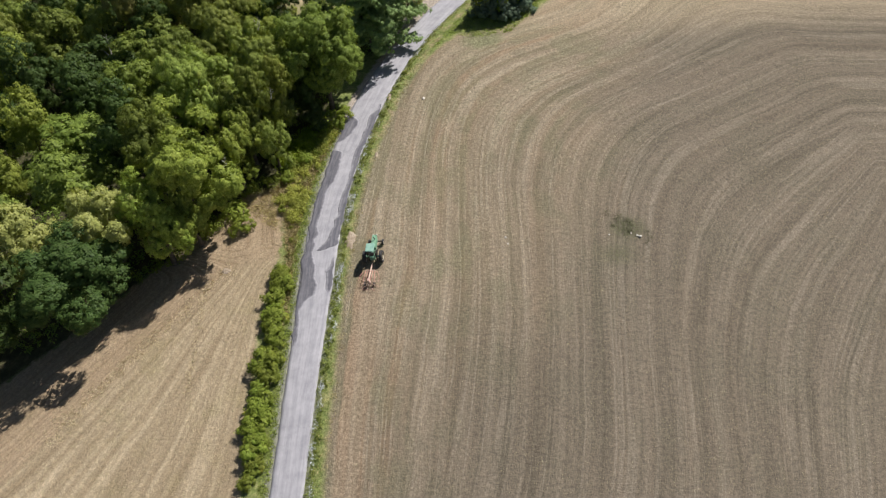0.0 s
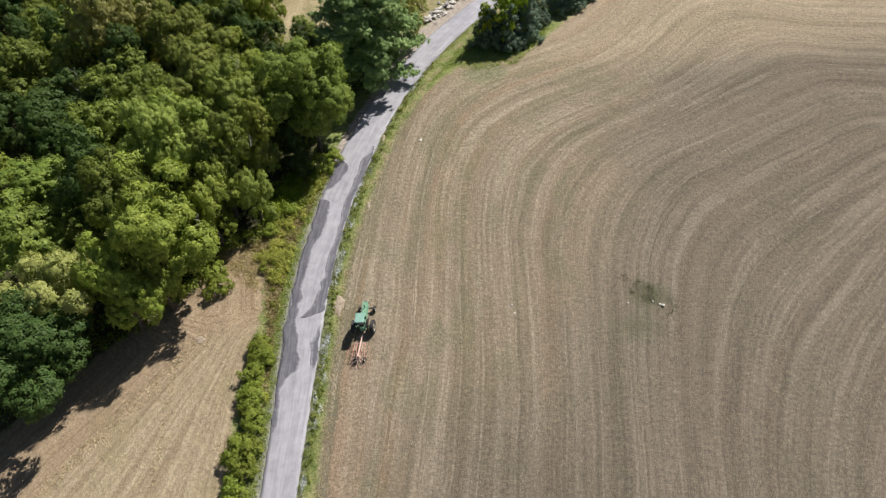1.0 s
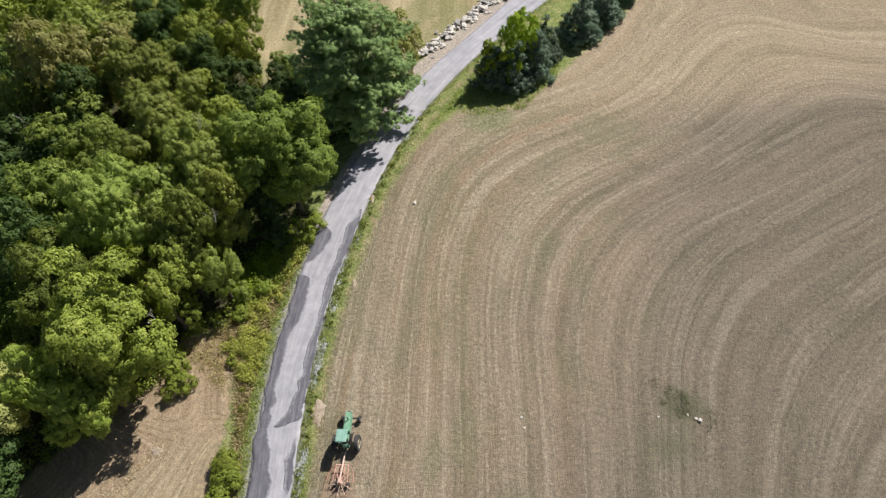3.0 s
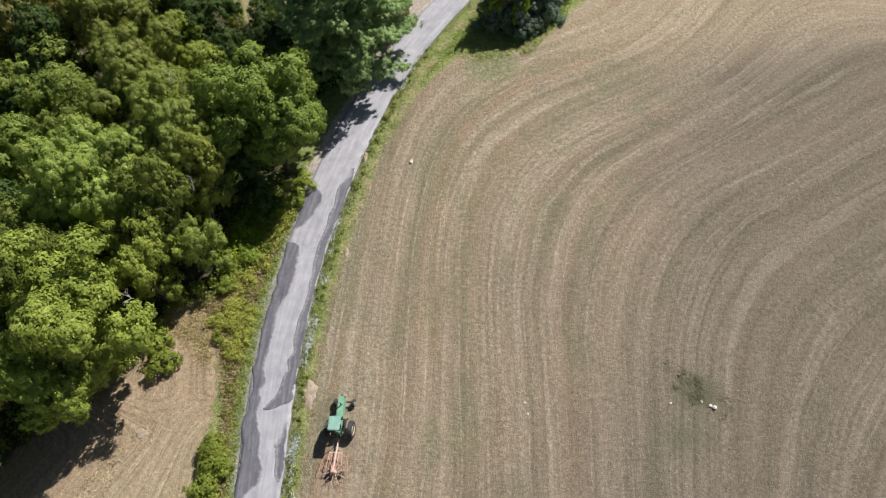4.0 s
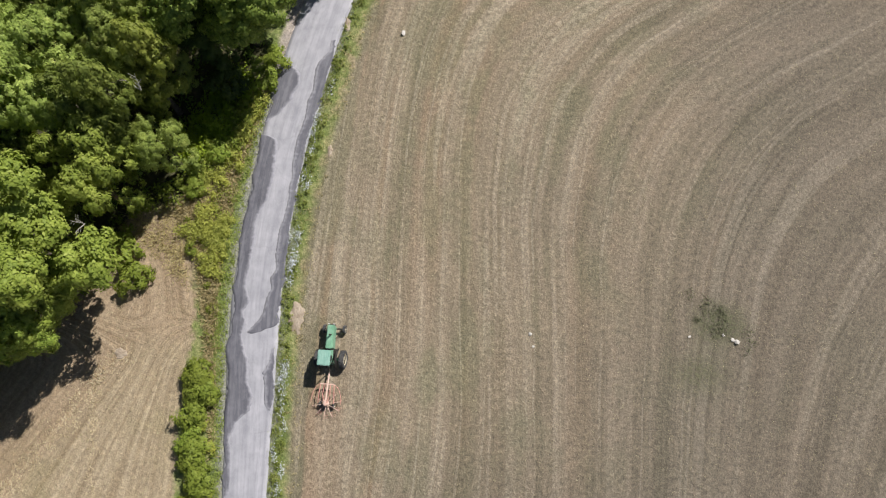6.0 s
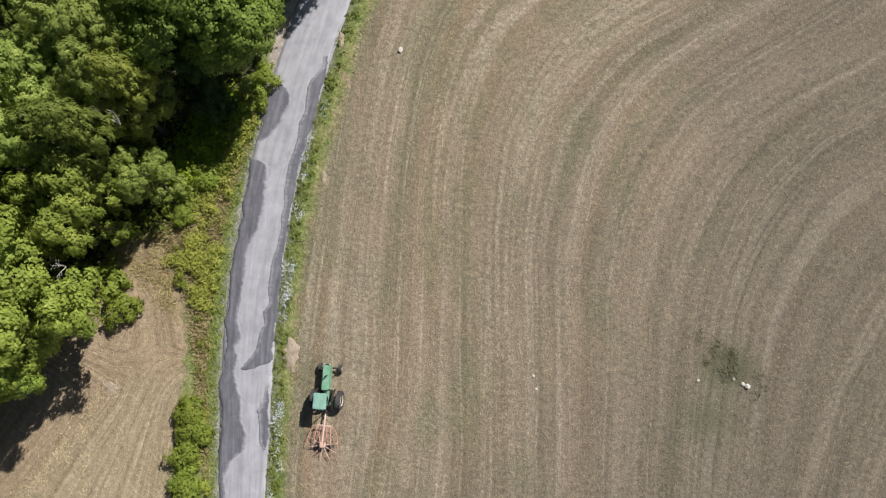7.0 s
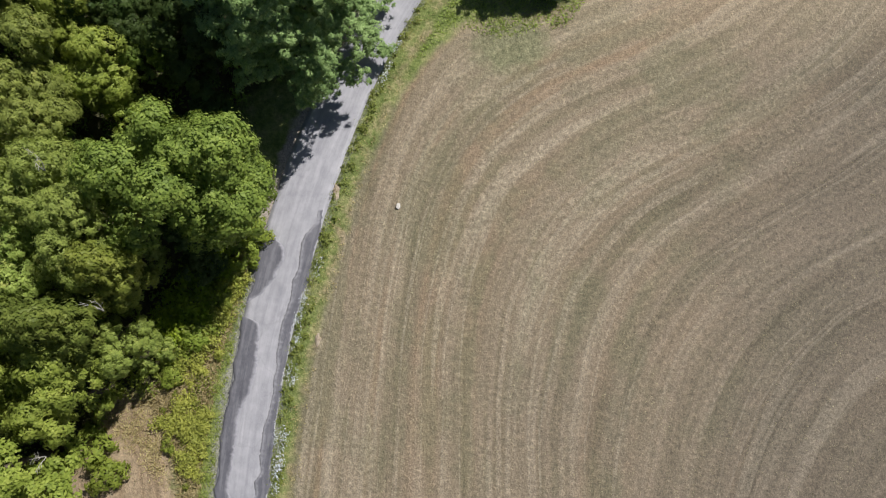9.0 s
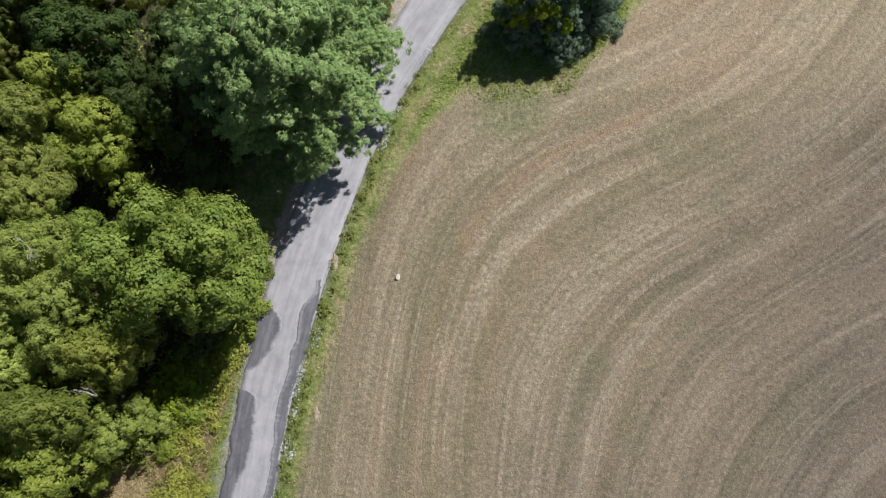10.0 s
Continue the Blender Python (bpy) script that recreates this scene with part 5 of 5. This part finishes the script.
    for sx in (-1, 1):
        block(bm, (sx * 0.32, -0.6, 0.55), (0.06, 0.75, 0.06), 0.01)
        tube(bm, [(sx * 0.3, -0.3, 1.15), (sx * 0.34, -0.85, 0.58)], [0.025, 0.025], 6)
    part("drawbar", bm, IRON, t)
    for sx in (-1, 1):
        wheel(t, "rear_wheel", sx * 1.02, 0.0, 0.72, 0.4, 0.62, 20)
        wheel(t, "front_wheel", sx * 0.84, 2.4, 0.36, 0.2, 0.55, 0)
    return t


def hay_rake(m):
    """A single-rotor rake on a long tongue; the hub is the origin."""
    t = thing("hay_rake", m, "faded red rotary hay rake hitched behind the tractor", "hay rake")
    bm = bmesh.new()
    tube(bm, [(0, 2.75, 0.52), (0.02, 1.7, 0.72), (0, 0.1, 0.86)], [0.05, 0.075, 0.085], 8)
    part("tongue", bm, PALE_RED, t, "bleached pale red tongue")
    bm = bmesh.new()
    block(bm, (0, 1.55, 0.74), (1.15, 0.09, 0.09), 0.015)
    part("crossbar", bm, PALE_RED, t)
    for sx in (-1, 1):
        bm = bmesh.new()
        tube(bm, [(sx * 0.55, 1.55, 0.74), (sx * 0.62, 0.8, 0.78), (sx * 0.66, 0.05, 0.7)], [0.035, 0.035, 0.03], 6)
        tube(bm, [(sx * 0.25, 1.55, 0.74), (sx * 0.3, 0.7, 0.8), (sx * 0.12, 0.05, 0.82)], [0.03, 0.03, 0.03], 6)
        part("side_rail", bm, RED, t)
        bm = bmesh.new()
        pts = [(sx * (0.55 + 0.68 * math.sin(a)), 1.5 - 1.45 * (1 - math.cos(a)), 0.72) for a in (radians(9 * k) for k in range(11))]
        tube(bm, pts, [0.022] * len(pts), 6)
        part("guard_hoop", bm, RED, t)
    bm = bmesh.new()
    tube(bm, [(0, 0, 0.3), (0, 0, 0.6), (0, 0, 0.94)], [0.2, 0.22, 0.13], 14)
    block(bm, (0, 0.1, 0.93), (0.26, 0.42, 0.14), 0.04)
    part("gearbox", bm, PALE_RED, t)
    for k in range(10):
        a = math.radians(36 * k + 12)
        c, s_ = math.cos(a), math.sin(a)
        bm = bmesh.new()
        tube(bm, [(0.15 * c, 0.15 * s_, 0.5), (0.9 * c, 0.9 * s_, 0.5), (1.2 * c, 1.2 * s_, 0.44)], [0.028, 0.022, 0.015], 6)
        arm = part("tine_arm", bm, PALE_RED, t)
        bm = bmesh.new()
        for j in range(4):
            q = 0.82 + 0.12 * j
            tube(bm, [(q * c, q * s_, 0.48), (q * c - 0.1 * s_, q * s_ + 0.1 * c, 0.22), (q * c - 0.22 * s_, q * s_ + 0.22 * c, 0.04)], [0.01, 0.01, 0.006], 4)
        part("tines", bm, TINE, arm)
    bm = bmesh.new()
    block(bm, (0, -0.1, 0.3), (1.0, 0.08, 0.08), 0.01)
    part("rake_axle", bm, IRON, t)
    for sx in (-1, 1):
        wheel(t, "rake_wheel", sx * 0.55, -0.1, 0.26, 0.14, 0.5, 0)
    return t


TRACTOR_AT, HEADING = (-7.7, 49.7), 4.0
SIZE = Matrix.Diagonal((0.93, 0.93, 0.93, 1))
tractor(slope_pose(*TRACTOR_AT, HEADING) @ SIZE)
hx, hy = TRACTOR_AT[0] - 3.3 * math.sin(radians(HEADING + 1.5)), TRACTOR_AT[1] - 3.3 * math.cos(radians(HEADING))
hay_rake(slope_pose(hx, hy, HEADING + 1.0) @ SIZE)
